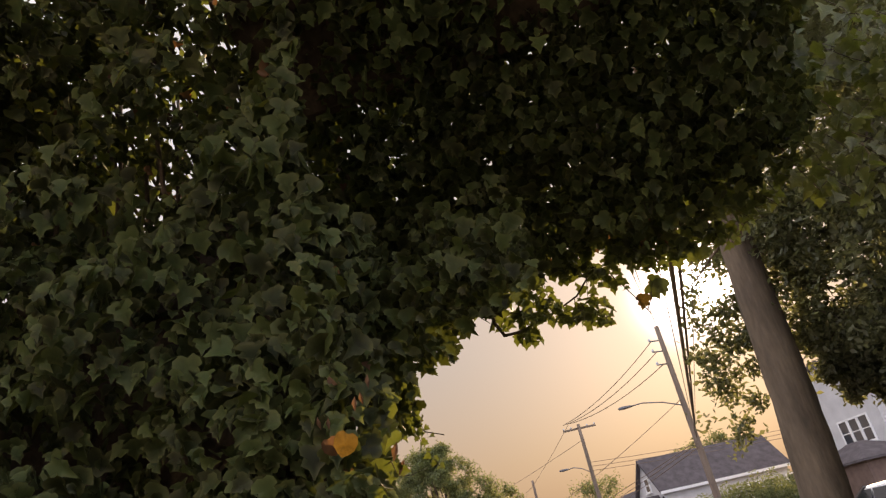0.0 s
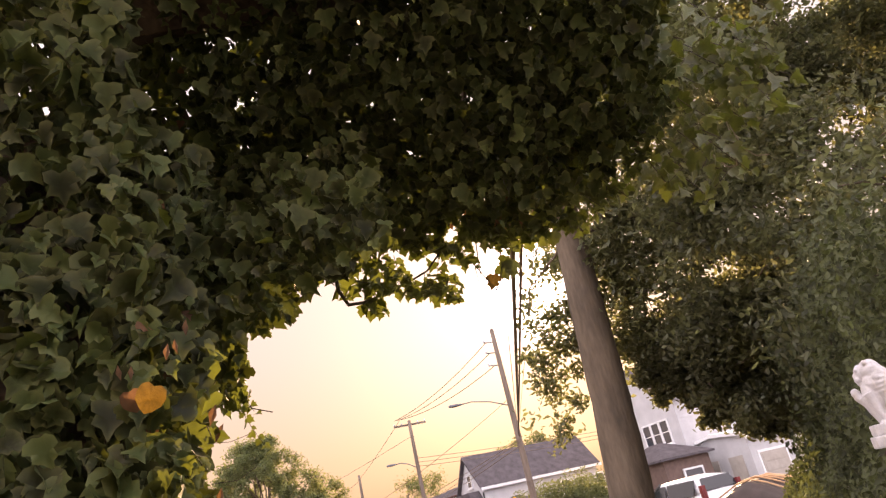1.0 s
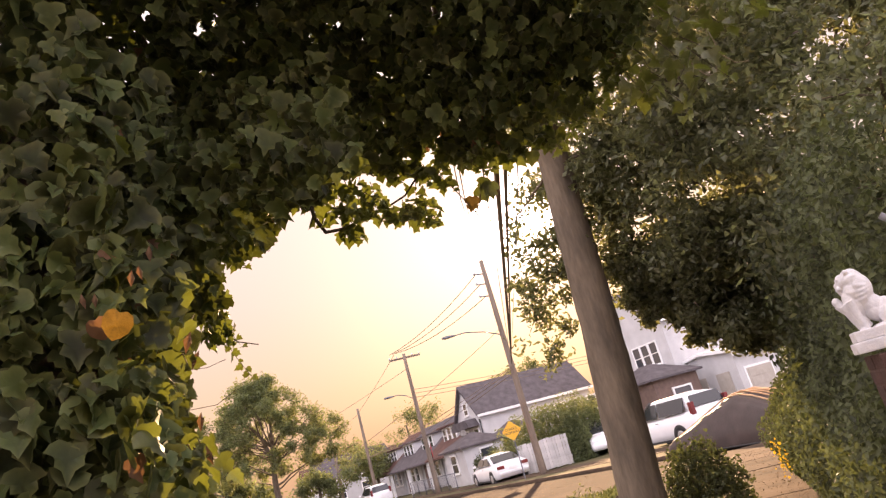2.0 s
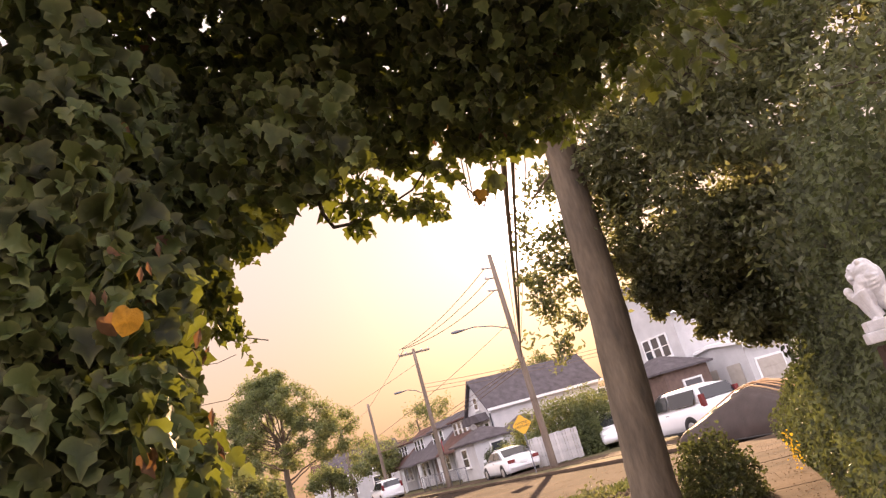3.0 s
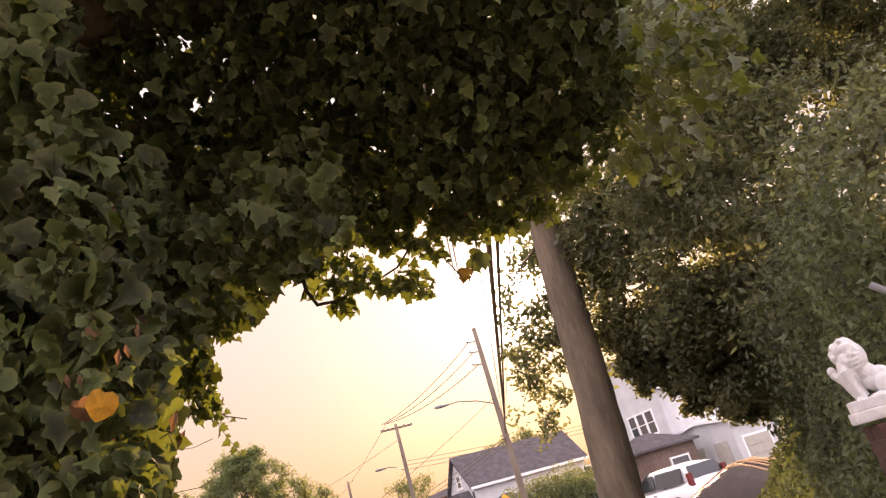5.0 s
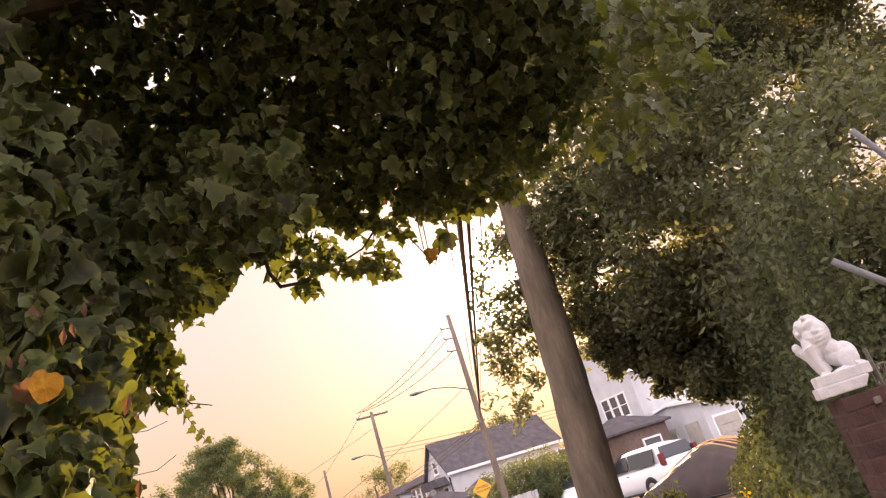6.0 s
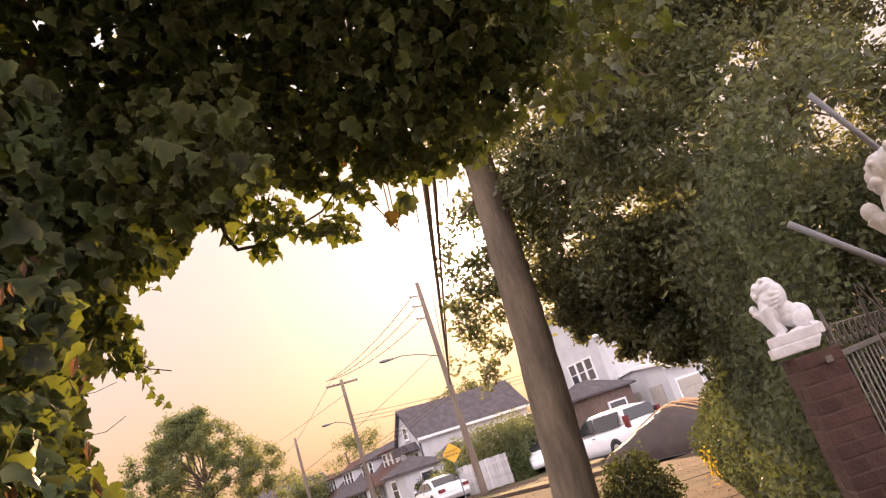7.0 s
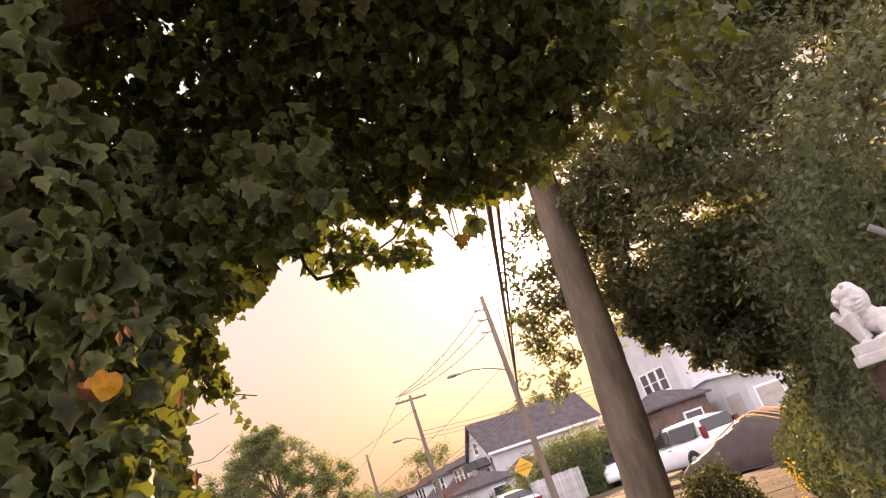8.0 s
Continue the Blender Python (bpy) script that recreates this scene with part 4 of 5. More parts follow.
def lion_mesh():
    """A seated lion with a raised forepaw, facing +x, 0.38 m high on its plinth."""
    bm = bmesh.new()

    def blob(c, r, rot=0.0, seg=14):
        b = bmesh.new()
        bmesh.ops.create_uvsphere(b, u_segments=seg, v_segments=10, radius=1.0)
        bmesh.ops.transform(b, matrix=Matrix.Translation(c) @ Matrix.Rotation(radians(rot), 4, "Y") @ Matrix.Diagonal((*r, 1)), verts=b.verts)
        joined(bm, b)

    blob((-0.095, 0, 0.115), (0.075, 0.066, 0.068), 10)
    for sy in (-1, 1):
        blob((-0.10, sy * 0.048, 0.09), (0.062, 0.034, 0.056), 15)
        blob((-0.05, sy * 0.058, 0.048), (0.06, 0.022, 0.016))
        blob((0.035, sy * 0.050, 0.340), (0.015, 0.013, 0.014))
        blob((0.088, sy * 0.020, 0.316), (0.013, 0.014, 0.009))
        blob((0.098, sy * 0.016, 0.270), (0.018, 0.016, 0.014))
    blob((-0.03, 0, 0.165), (0.10, 0.058, 0.058), -38)
    blob((0.052, 0, 0.185), (0.056, 0.058, 0.085), 8)
    blob((0.025, 0, 0.300), (0.058, 0.064, 0.050), 0)
    blob((0.000, 0, 0.260), (0.056, 0.074, 0.080), -20)
    blob((-0.010, 0, 0.215), (0.056, 0.070, 0.075), -25)
    blob((0.035, 0, 0.240), (0.052, 0.068, 0.065), 0)
    blob((0.066, 0, 0.300), (0.036, 0.040, 0.042))
    blob((0.098, 0, 0.287), (0.020, 0.014, 0.020))
    blob((0.090, 0, 0.253), (0.020, 0.022, 0.014))
    tube([(0.075, 0.038, 0.20), (0.062, 0.042, 0.12), (0.04, 0.042, 0.05)], [0.03, 0.022, 0.019], 10, bm)
    blob((0.055, 0.042, 0.05), (0.032, 0.022, 0.016))
    tube([(0.05, -0.04, 0.20), (0.105, -0.044, 0.165), (0.132, -0.044, 0.205)], [0.036, 0.034, 0.030], 10, bm)
    blob((0.135, -0.04, 0.215), (0.026, 0.026, 0.024))
    tube([(0.095, -0.035, 0.17), (0.07, -0.04, 0.11), (0.04, -0.042, 0.05)], [0.024, 0.02, 0.018], 8, bm)
    tube([(-0.16, 0.0, 0.06), (-0.17, 0.045, 0.05), (-0.12, 0.08, 0.05)], [0.013, 0.012, 0.016], 7, bm)
    tube([(0.092, -0.012, 0.195), (0.066, -0.005, 0.125), (0.036, 0.0, 0.05)], [0.046, 0.046, 0.040], 12, bm)
    blob((-0.045, 0, 0.125), (0.075, 0.056, 0.055), -20)
    blob((0.012, 0, 0.295), (0.066, 0.068, 0.060), 0)
    blob((-0.012, 0, 0.235), (0.066, 0.074, 0.085), -25)
    bmesh.ops.recalc_face_normals(bm, faces=bm.faces)
    # one skin over the modelled masses, with a carved mane
    me = bpy.data.meshes.new("lion_raw")
    bm.to_mesh(me)
    bm.free()
    ob = new("lion_raw", me)
    r = ob.modifiers.new("skin", "REMESH")
    r.mode, r.voxel_size = "VOXEL", 0.0035
    s = ob.modifiers.new("soft", "SMOOTH")
    s.factor, s.iterations = 0.5, 2
    out = bpy.data.meshes.new_from_object(ob.evaluated_get(bpy.context.evaluated_depsgraph_get()))
    bpy.data.objects.remove(ob)
    co = np.empty(len(out.vertices) * 3)
    out.vertices.foreach_get("co", co)
    co = co.reshape(-1, 3)
    mane = np.exp(-((co[:, 0] - 0.005) / 0.055) ** 2) * np.clip((co[:, 2] - 0.15) / 0.06, 0, 1)
    ang = np.arctan2(co[:, 1], co[:, 2] - 0.24)
    rip = (np.sin(ang * 17 + 2.2 * np.sin(co[:, 2] * 45 + co[:, 0] * 30)) + 0.2 * np.sin(co[:, 2] * 130 + ang * 9)) * 0.0016
    nrm = np.empty(len(out.vertices) * 3)
    out.vertices.foreach_get("normal", nrm)
    co = co + nrm.reshape(-1, 3) * (mane * rip)[:, None]
    # plinth: stepped block
    bm = bmesh.new()
    out.vertices.foreach_set("co", co.ravel())
    bm.from_mesh(out)
    for f in bm.faces:
        f.smooth = True
    box(0.315, 0.23, 0.052, (-0.022, 0, 0.0), 0.007, bm)
    base = box(0.30, 0.25, 0.055, (0.004, 0, -0.055), 0.009)
    for v in base.verts:
        if v.co.x < -0.1 and v.co.z < -0.03:
            v.co.x += 0.03
    joined(bm, base)
    me2 = bpy.data.meshes.new("lion_statue")
    bm.to_mesh(me2)
    bm.free()
    me2.materials.append(M_WHITE_PLASTER)
    return me2


LION = lion_mesh()


def pillar(x, y, turn, label):
    """A square pillar, two bricks to a course, each course turned across the one below."""
    t = thing("gate_pillar", pose(x, y, 0, 0, 0, turn), label, "pillar", "gate pillars")
    part("core", box(0.222, 0.222, 1.40), M_MORTAR, t, "recessed mortar")
    bm = box(0.228, 0.109, 0.066, bevel=0.005)
    me = bpy.data.meshes.new("brick")
    bm.to_mesh(me)
    bm.free()
    me.materials.append(M_BRICK)
    for r in range(19):
        for k in (-1, 1):
            ob = new("brick", me)
            ob.parent = t
            ob.matrix_basis = pose(0, 0, 0.002 + r * 0.0738, 0, 0, 90 * (r % 2)) @ pose(0.002 * ((r * 3 + k) % 3 - 1), k * 0.0595, 0, 0, 0, 0.6 * ((r * 5 + k) % 3 - 1))
    return t


def lion(x, y, z, turn, scale, label, pitch=0.0):
    ob = new("lion_statue", LION)
    ob.matrix_world = pose(x, y, z, 0, pitch, turn) @ Matrix.Diagonal((0.82 * scale, 0.88 * scale, 1.02 * scale, 1))
    return tagged(ob, label, "statue", "lion statues")


P1, P2 = Vector((1.765, 4.36, 0)), Vector((1.10, 2.38, 0))
pillar(P1.x + 0.045, P1.y, -12, "red brick gate pillar with worn edges below a white lion")
pillar(P2.x, P2.y, -23, "red brick gate pillar beside the iron gate")
lion(P1.x, P1.y, 1.475, 157, 1.0, "white painted stone lion with raised paw on a brick pillar")
lion(P2.x, P2.y, 1.48, 157, 1.0, "white painted stone lion on the nearer gate pillar")


def gate():
    b = P1 + Vector((0.03, -0.16, 0))
    L = 2.2
    turn = math.degrees(math.atan2(GATE.y, GATE.x))
    t = thing("iron_gate", pose(b.x, b.y, 0, 0, 0, turn), "open grey wrought-iron gate with scrolled top, hinged on a pillar", "gate")
    for z in (0.14, 0.72, 1.33):
        part("rail", box(L, 0.02, 0.032, (L / 2, 0, z), 0.004), M_IRON, t)
    n = 21
    for i in range(2, n):
        x = 0.03 + (L - 0.06) * i / (n - 1)
        part("picket", tube([(x, 0, 0.08), (x, 0, 1.34)], 0.0045, 6), M_IRON, t)
    for i in range(3):
        x = 0.24 + (L - 0.27) * i / 2
        part("post", box(0.018, 0.018, 1.54, (x, 0.0, 0.05), 0.004), M_IRON, t)
    part("top_rail", tube([(0.24, 0, 1.50), (L - 0.03, 0, 1.50)], 0.0045, 6), M_IRON, t)
    for i in range(15):
        x = 0.15 + (L - 0.26) * i / 14
        w = 0.045
        pts = [(x, 0, 1.36), (x, 0, 1.44)] + [(x + w - w * math.cos(k / 8 * math.pi), 0, 1.45 + 0.045 * math.sin(k / 8 * math.pi)) for k in range(9)] + [(x + 2 * w, 0, 1.40)]
        hoop = part("hoop", tube(pts, 0.0035, 5), M_IRON, t)
        pts = [(x + 0.05 + (0.022 - 0.001 * k) * math.cos(k * 0.6), 0, 1.40 + (0.022 - 0.001 * k) * math.sin(k * 0.6)) for k in range(14)]
        part("curl", tube(pts, 0.003, 5), M_IRON, hoop)


gate()
for a, b, r in (((1.53, 3.11, 2.29), (1.75, 3.1, 1.84), 0.011), ((1.37, 3.34, 1.89), (1.75, 3.2, 1.45), 0.014)):
    d = (Vector(b) - Vector(a))
    bm = tube([Vector((0, 0, 0)), d * 0.5, d, d + Vector((0.02, 0.1, -1.7 + 0.2))], r, 10)
    ob = part("handrail", bm, M_PIPE)
    ob.location = a
    tagged(ob, "grey galvanised pipe rail behind the gate", "rail")


# ---- poles, lamps, wires ----
def utility_pole(x, y, h, lean, label, arm_turn, arms, lamp=None):
    t = thing("utility_pole", pose(x, y, -0.8, *lean), label, "utility pole", "utility poles")
    pts = [(0, 0, z) for z in np.linspace(0, h + 0.8, 9)]
    part("mast", tube(pts, [0.17 - 0.07 * i / 8 for i in range(9)], 14), M_POLE, t)
    R = Matrix.Rotation(radians(arm_turn), 4, "Z")
    for z, half in arms:
        part("crossarm", box(2 * half, 0.10, 0.12, (0, 0.14, z + 0.8), 0.01, rot=R), M_POLE, t)
        for i in (-0.95, -0.5, 0.5, 0.95):
            p = R @ Vector((i * half, 0, 0))
            part("insulator", tube([(p.x, p.y + 0.14, z + 0.92), (p.x, p.y + 0.14, z + 0.98), (p.x, p.y + 0.14, z + 1.04)], [0.035, 0.055, 0.03], 8), M_LAMP, t)
    if lamp:
        z, tip = lamp[0] + 0.8, lamp[1]
        v = Vector(tip)
        arm = part("lamp_arm", tube([(0, 0, z), v * 0.4 + Vector((0, 0, z + 0.35)), v * 0.8 + Vector((0, 0, z + 0.52)), v + Vector((0, 0, z + 0.5))], 0.028, 8), M_PIPE, t)
        d = v.normalized()
        e = v + Vector((0, 0, z + 0.5))
        part("lamp_head", tube([e, e + d * 0.15, e + d * 0.4, e + d * 0.6, e + d * 0.66], [0.035, 0.055, 0.075, 0.06, 0.02], 10), M_PIPE, arm)
    return t


pole_a = utility_pole(2.12, 32.9, 9.75, (0, 0, 0), "weathered wooden utility pole with a street lamp", 20, [], (6.1, (-2.1, -0.3, 0)))
utility_pole(-3.45, 46.6, 8.6, (0, 0, 0), "wooden utility pole with a crossarm and street lamp", 15, [(8.3, 1.05)], (5.6, (-1.25, -0.2, 0)))
for z in (9.1, 8.6, 8.0):
    br = part("bracket", tube([(0, 0, z + 0.8), (-0.5, -0.05, z + 0.86)], 0.03, 6), M_PIPE, pole_a)
    part("insulator", tube([(-0.5, -0.05, z + 0.84), (-0.5, -0.05, z + 0.93), (-0.5, -0.05, z + 1.0)], [0.04, 0.07, 0.03], 8), M_LAMP, br)
for x, y, h in ((-9.5, 62, 7.5), (-14.6, 74, 7.5), (-21, 92, 7.5)):
    utility_pole(x, y, h, (0, 0, 0), "distant wooden utility pole down the street", 20, [])


def wire(pts, r, sag=0.0):
    a, b = Vector(pts[0]), Vector(pts[-1])
    n = 22
    out = []
    for i in range(n + 1):
        t = i / n * (len(pts) - 1)
        k = min(int(t), len(pts) - 2)
        q = Vector(pts[k]).lerp(Vector(pts[k + 1]), t - k)
        q.z -= 4 * sag * (i / n) * (1 - i / n)
        out.append(q - a)
    ob = part("wire", tube(out, r, 5), M_WIRE)
    ob.location = a
    return tagged(ob, "black overhead cable between the poles", "cable", "overhead cables")


A = Vector((2.12, 32.7, 0))
B = Vector((-3.45, 46.5, 0))
for dz, dx in ((9.1, -0.45), (8.6, -0.35), (8.0, -0.25)):
    wire([(A.x + dx, A.y, dz), (B.x + dx * 2, B.y, 8.75)], 0.02, 0.35)
for z0, z1 in ((4.55, 5.2), (4.45, 4.9), (4.3, 4.6)):
    wire([(A.x, A.y - 0.2, z0), (B.x, B.y, z1 - 1.2), (-9.5, 62, 3.6), (-21, 92, 3.0)], 0.016, 0.3)
for z0, x1, y1, z1, r in ((4.7, 0.54, 6.82, 3.81, 0.03), (4.75, 0.62, 6.82, 3.79, 0.02), (4.9, 0.42, 6.9, 3.8, 0.008), (9.6, 0.19, 7.38, 3.84, 0.006), (9.5, 0.23, 7.38, 3.83, 0.006), (4.8, 0.72, 6.9, 3.7, 0.006)):
    wire([(A.x, A.y - 0.15, z0), (x1, y1, z1), (x1 - 0.4, -8, z1 + 3.0)], r, 0.0)
for z in (5.6, 5.35, 5.1):
    wire([(B.x, B.y, z + 0.6), (20, 56, z + 0.2)], 0.016, 0.3)
wire([(A.x, A.y, 6.4), (-9, 40, 2.5)], 0.012, 0.3)
wire([(B.x, B.y, 7.6), (-12, 60, 7.2), (-21, 92, 7)], 0.014, 0.2)
wire([(B.x - 0.6, B.y, 8.7), (-9.8, 62, 7.3), (-21, 92, 7)], 0.014, 0.4)


# ---- warning sign ----
def text_mesh(body, size):
    cu = bpy.data.curves.new("letters", "FONT")
    cu.body, cu.size, cu.align_x, cu.align_y, cu.extrude = body, size, "CENTER", "CENTER", 0.002
    ob = new("letters", cu)
    me = bpy.data.meshes.new_from_object(ob.evaluated_get(bpy.context.evaluated_depsgraph_get()))
    bpy.data.objects.remove(ob)
    return me


def road_sign():
    t = thing("road_sign", pose(1.25, 32.2, fall(32.2), 0, 0, -8), "yellow diamond divided-highway warning sign on a metal post", "road sign")
    part("post", box(0.05, 0.05, 2.5, (0, 0.05, 0), 0.004), M_PIPE, t)
    R = Matrix.Rotation(radians(45), 4, "Y")
    bm = box(0.62, 0.012, 0.62, (0, 0, -0.31), 0.0)
    bmesh.ops.bevel(bm, geom=[e for e in bm.edges if abs(e.verts[0].co.y - e.verts[1].co.y) > 0.005], offset=0.04, segments=3, affect="EDGES")
    bmesh.ops.transform(bm, matrix=Matrix.Translation((0, 0, 2.15)) @ R, verts=bm.verts)
    plate = part("plate", bm, M_SIGN, t)
    for body, z in (("DIVIDED", 2.22), ("HIGHWAY", 2.07)):
        ob = part("lettering", text_mesh(body, 0.14), M_BLACKINK, plate)
        ob.matrix_basis = pose(0, -0.010, z, 90, 0, 0)


road_sign()


# ---- houses ----
def ring(w, h, t, d):
    """A rectangular frame in x and z, w by h outside, t wide and d deep, standing on z = 0."""
    bm = bmesh.new()
    out = [(-w / 2, 0), (w / 2, 0), (w / 2, h), (-w / 2, h)]
    inn = [(-w / 2 + t, t), (w / 2 - t, t), (w / 2 - t, h - t), (-w / 2 + t, h - t)]
    L = [[bm.verts.new((x, y, z)) for x, z in c] for c in (out, inn) for y in (-d / 2, d / 2)]
    for a, b in ((L[0], L[2]), (L[2], L[3]), (L[3], L[1]), (L[1], L[0])):
        for k in range(4):
            bm.faces.new((a[k], a[(k + 1) % 4], b[(k + 1) % 4], b[k]))
    return bm


def window(parent, x, y, z, w, h, face):
    """A sash window on a wall; face: 0 looks to -y, 1 to -x, in the house's frame."""
    m = Matrix.Translation((x, y, z)) @ Matrix.Rotation(radians(-90 if face else 0), 4, "Z")
    g = part("window", ring(w + 0.18, h + 0.18, 0.10, 0.10), M_TRIM, parent)
    g.matrix_basis = m
    part("sill", box(w + 0.3, 0.16, 0.05, (0, -0.03, -0.05)), M_TRIM, g)
    part("meeting_rail", box(w, 0.06, 0.05, (0, 0, h / 2 + 0.06)), M_TRIM, g)
    for z0 in (0.09, h / 2 + 0.10):
        part("pane", box(w, 0.03, h / 2 - 0.03, (0, 0, z0)), M_GLASS, g)
    return g


def roof_slab(poly_y0, z0, ym, zm, y1, z1, x0, x1, thick=0.16, over=0.3):
    """A gable roof whose ridge runs along x."""
    def lip(ya, za, yb, zb):
        d = Vector((yb - ya, zb - za)).normalized()
        return ya - d.x * over, za - d.y * over
    a = lip(poly_y0, z0, ym, zm)
    b = lip(y1, z1, ym, zm)
    return prism([a, (ym, zm), b, (b[0], b[1] + thick), (ym, zm + thick * 1.2), (a[0], a[1] + thick)], x0 - over, x1 + over)


def clapboards(x0, x1, z0, z1, y, step=0.2):
    """Overlapping boards on a wall that looks to -y."""
    bm = bmesh.new()
    z = z0
    while z < z1:
        prism([(y, z), (y - 0.03, z), (y - 0.008, z + step - 0.01), (y, z + step - 0.01)], x0, x1, bm)
        z += step
    return bm


def house(m, length, width, eave, ridge, wall_m, roof_m, label, windows, boards=True):
    """Gable house: ridge along local x, near side wall at y = 0, gable at x = 0 facing the street."""
    t = thing("house", m, label, "house", "street houses")
    wall = part("wall", prism([(0, 0), (width, 0), (width, eave), (width / 2, ridge), (0, eave)], 0, length), wall_m, t)
    if boards:
        tagged(part("clapboard_cladding", clapboards(0.02, length - 0.02, 0.2, eave - 0.1, 0), wall_m, wall), kind="stuff")
    part("roof", roof_slab(0, eave, width / 2, ridge, width, eave, 0, length), roof_m, t)
    part("fascia", prism([(-0.34, eave - 0.27), (-0.30, eave - 0.27), (-0.30, eave - 0.08), (-0.34, eave - 0.08)], -0.3, length + 0.3), M_TRIM, t)
    for x, z, w, h, face in windows:
        window(t, x if not face else -0.03, -0.05 if not face else x, z, w, h, face)
    return t


hw = house(street_pose(0.35, 53.6), 9.6, 4.4, 4.5, 6.75, M_SIDING, M_ROOF, "white clapboard house with a dark shingle gable roof",
           [(2.6, 2.2, 0.75, 1.0, 0), (6.6, 2.6, 0.7, 1.0, 0), (9.6, 2.6, 0.7, 1.0, 0), (1.2, 2.2, 0.8, 1.2, 1), (3.2, 2.2, 0.8, 1.2, 1), (2.2, 4.6, 0.7, 0.8, 1)])
part("gable_hood", prism([(0.4, 3.7), (4.0, 3.7), (3.5, 4.3), (0.9, 4.3)], -0.9, 0.0), M_ROOF, hw)
part("leader_pipe", tube([(-0.06, 0.1, 0.1), (-0.06, 0.1, 4.1)], 0.05, 8), M_BLACK, hw)


def porch(m, w, d, eave, top, wall_m, roof_m, label, wins):
    """A low hipped front extension."""
    t = thing("porch", m, label, "porch", "street porches")
    wall = part("wall", box(w, d, eave, (w / 2, d / 2, 0)), wall_m, t)
    bm = bmesh.new()
    o = 0.3
    lo = [bm.verts.new(p) for p in ((-o, -o, eave - 0.08), (w + o, -o, eave - 0.08), (w + o, d + o, eave - 0.08), (-o, d + o, eave - 0.08))]
    lo2 = [bm.verts.new(v.co + Vector((0, 0, 0.12))) for v in lo]
    hi = [bm.verts.new(p) for p in ((w * 0.45, d * 0.4, top), (w * 0.55, d * 0.4, top), (w * 0.55, d * 0.6, top), (w * 0.45, d * 0.6, top))]
    for r0, r1 in ((lo, lo2), (lo2, hi)):
        for i in range(4):
            bm.faces.new((r0[i], r0[(i + 1) % 4], r1[(i + 1) % 4], r1[i]))
    bm.faces.new(hi)
    bm.faces.new(lo[::-1])
    part("roof", bm, roof_m, t)
    for x, z, ww, h, face in wins:
        window(t, x if not face else -0.03, -0.05 if not face else x, z, ww, h, face)
    return t


porch(street_pose(-1.35, 48.2), 3.0, 3.8, 2.35, 3.2, M_SIDING, M_ROOF, "low white front extension with a hipped roof", [(1.6, 0.8, 0.9, 1.1, 0), (2.0, 0.8, 1.0, 1.1, 1)])
porch(street_pose(2.0, 49.4), 2.2, 3.4, 2.4, 3.3, M_SIDING, M_ROOF, "small side porch with a dark roof", [(1.2, 0.7, 0.9, 1.0, 0)])


def row_house(m, wall_m, roof_m, label):
    """Narrow house with a projecting porch roof, triple dormer window and sloping roof to the street (street side is -x)."""
    t = thing("house", m, label, "house", "street houses")
    wall = part("wall", box(8, 5.6, 3.0, (4.0, 2.8, 0)), wall_m, t)
    bm = bmesh.new()
    prof = [(-1.5, 2.35), (3.4, 5.7), (8.3, 2.7), (8.3, 2.55), (3.4, 5.5), (-1.5, 2.2)]
    a = [bm.verts.new((x, -0.15, z)) for x, z in prof]
    b = [bm.verts.new((x, 5.75, z)) for x, z in prof]
    bm.faces.new(a)
    bm.faces.new(b[::-1])
    for i in range(6):
        bm.faces.new((a[i], a[(i + 1) % 6], b[(i + 1) % 6], b[i]))
    part("roof", bm, roof_m, t)
    bm = bmesh.new()
    a = [bm.verts.new((x, 0.0, z)) for x, z in ((0, 2.9), (8, 2.6), (3.4, 5.5))]
    b = [bm.verts.new((x, 5.6, z)) for x, z in ((0, 2.9), (8, 2.6), (3.4, 5.5))]
    bm.faces.new(a)
    bm.faces.new(b[::-1])
    for i in range(3):
        bm.faces.new((a[i], a[(i + 1) % 3], b[(i + 1) % 3], b[i]))
    part("gable_wall", bm, wall_m, t)
    dormer = part("dormer", box(2.4, 3.4, 1.5, (1.4, 2.8, 3.0), 0.0), wall_m, t)
    part("dormer_roof", box(3.0, 3.9, 0.14, (1.3, 2.8, 4.5), 0.02), roof_m, t)
    for y in (1.75, 2.8, 3.85):
        window(t, 0.17, y, 3.25, 0.75, 1.05, 1)
    for y in (1.2, 2.6):
        window(t, -0.03, y, 0.9, 0.9, 1.2, 1)
    d = part("door", box(0.08, 0.95, 2.05, (-0.03, 4.3, 0.1), 0.01), M_STUCCO_BROWN, t)
    part("handle", box(0.05, 0.03, 0.12, (-0.09, 4.0, 1.1), 0.005), M_PIPE, d)
    for y in (0.1, 5.5):
        part("porch_post", box(0.14, 0.14, 2.3, (-1.3, y, 0), 0.01), M_TRIM, t)
    return t


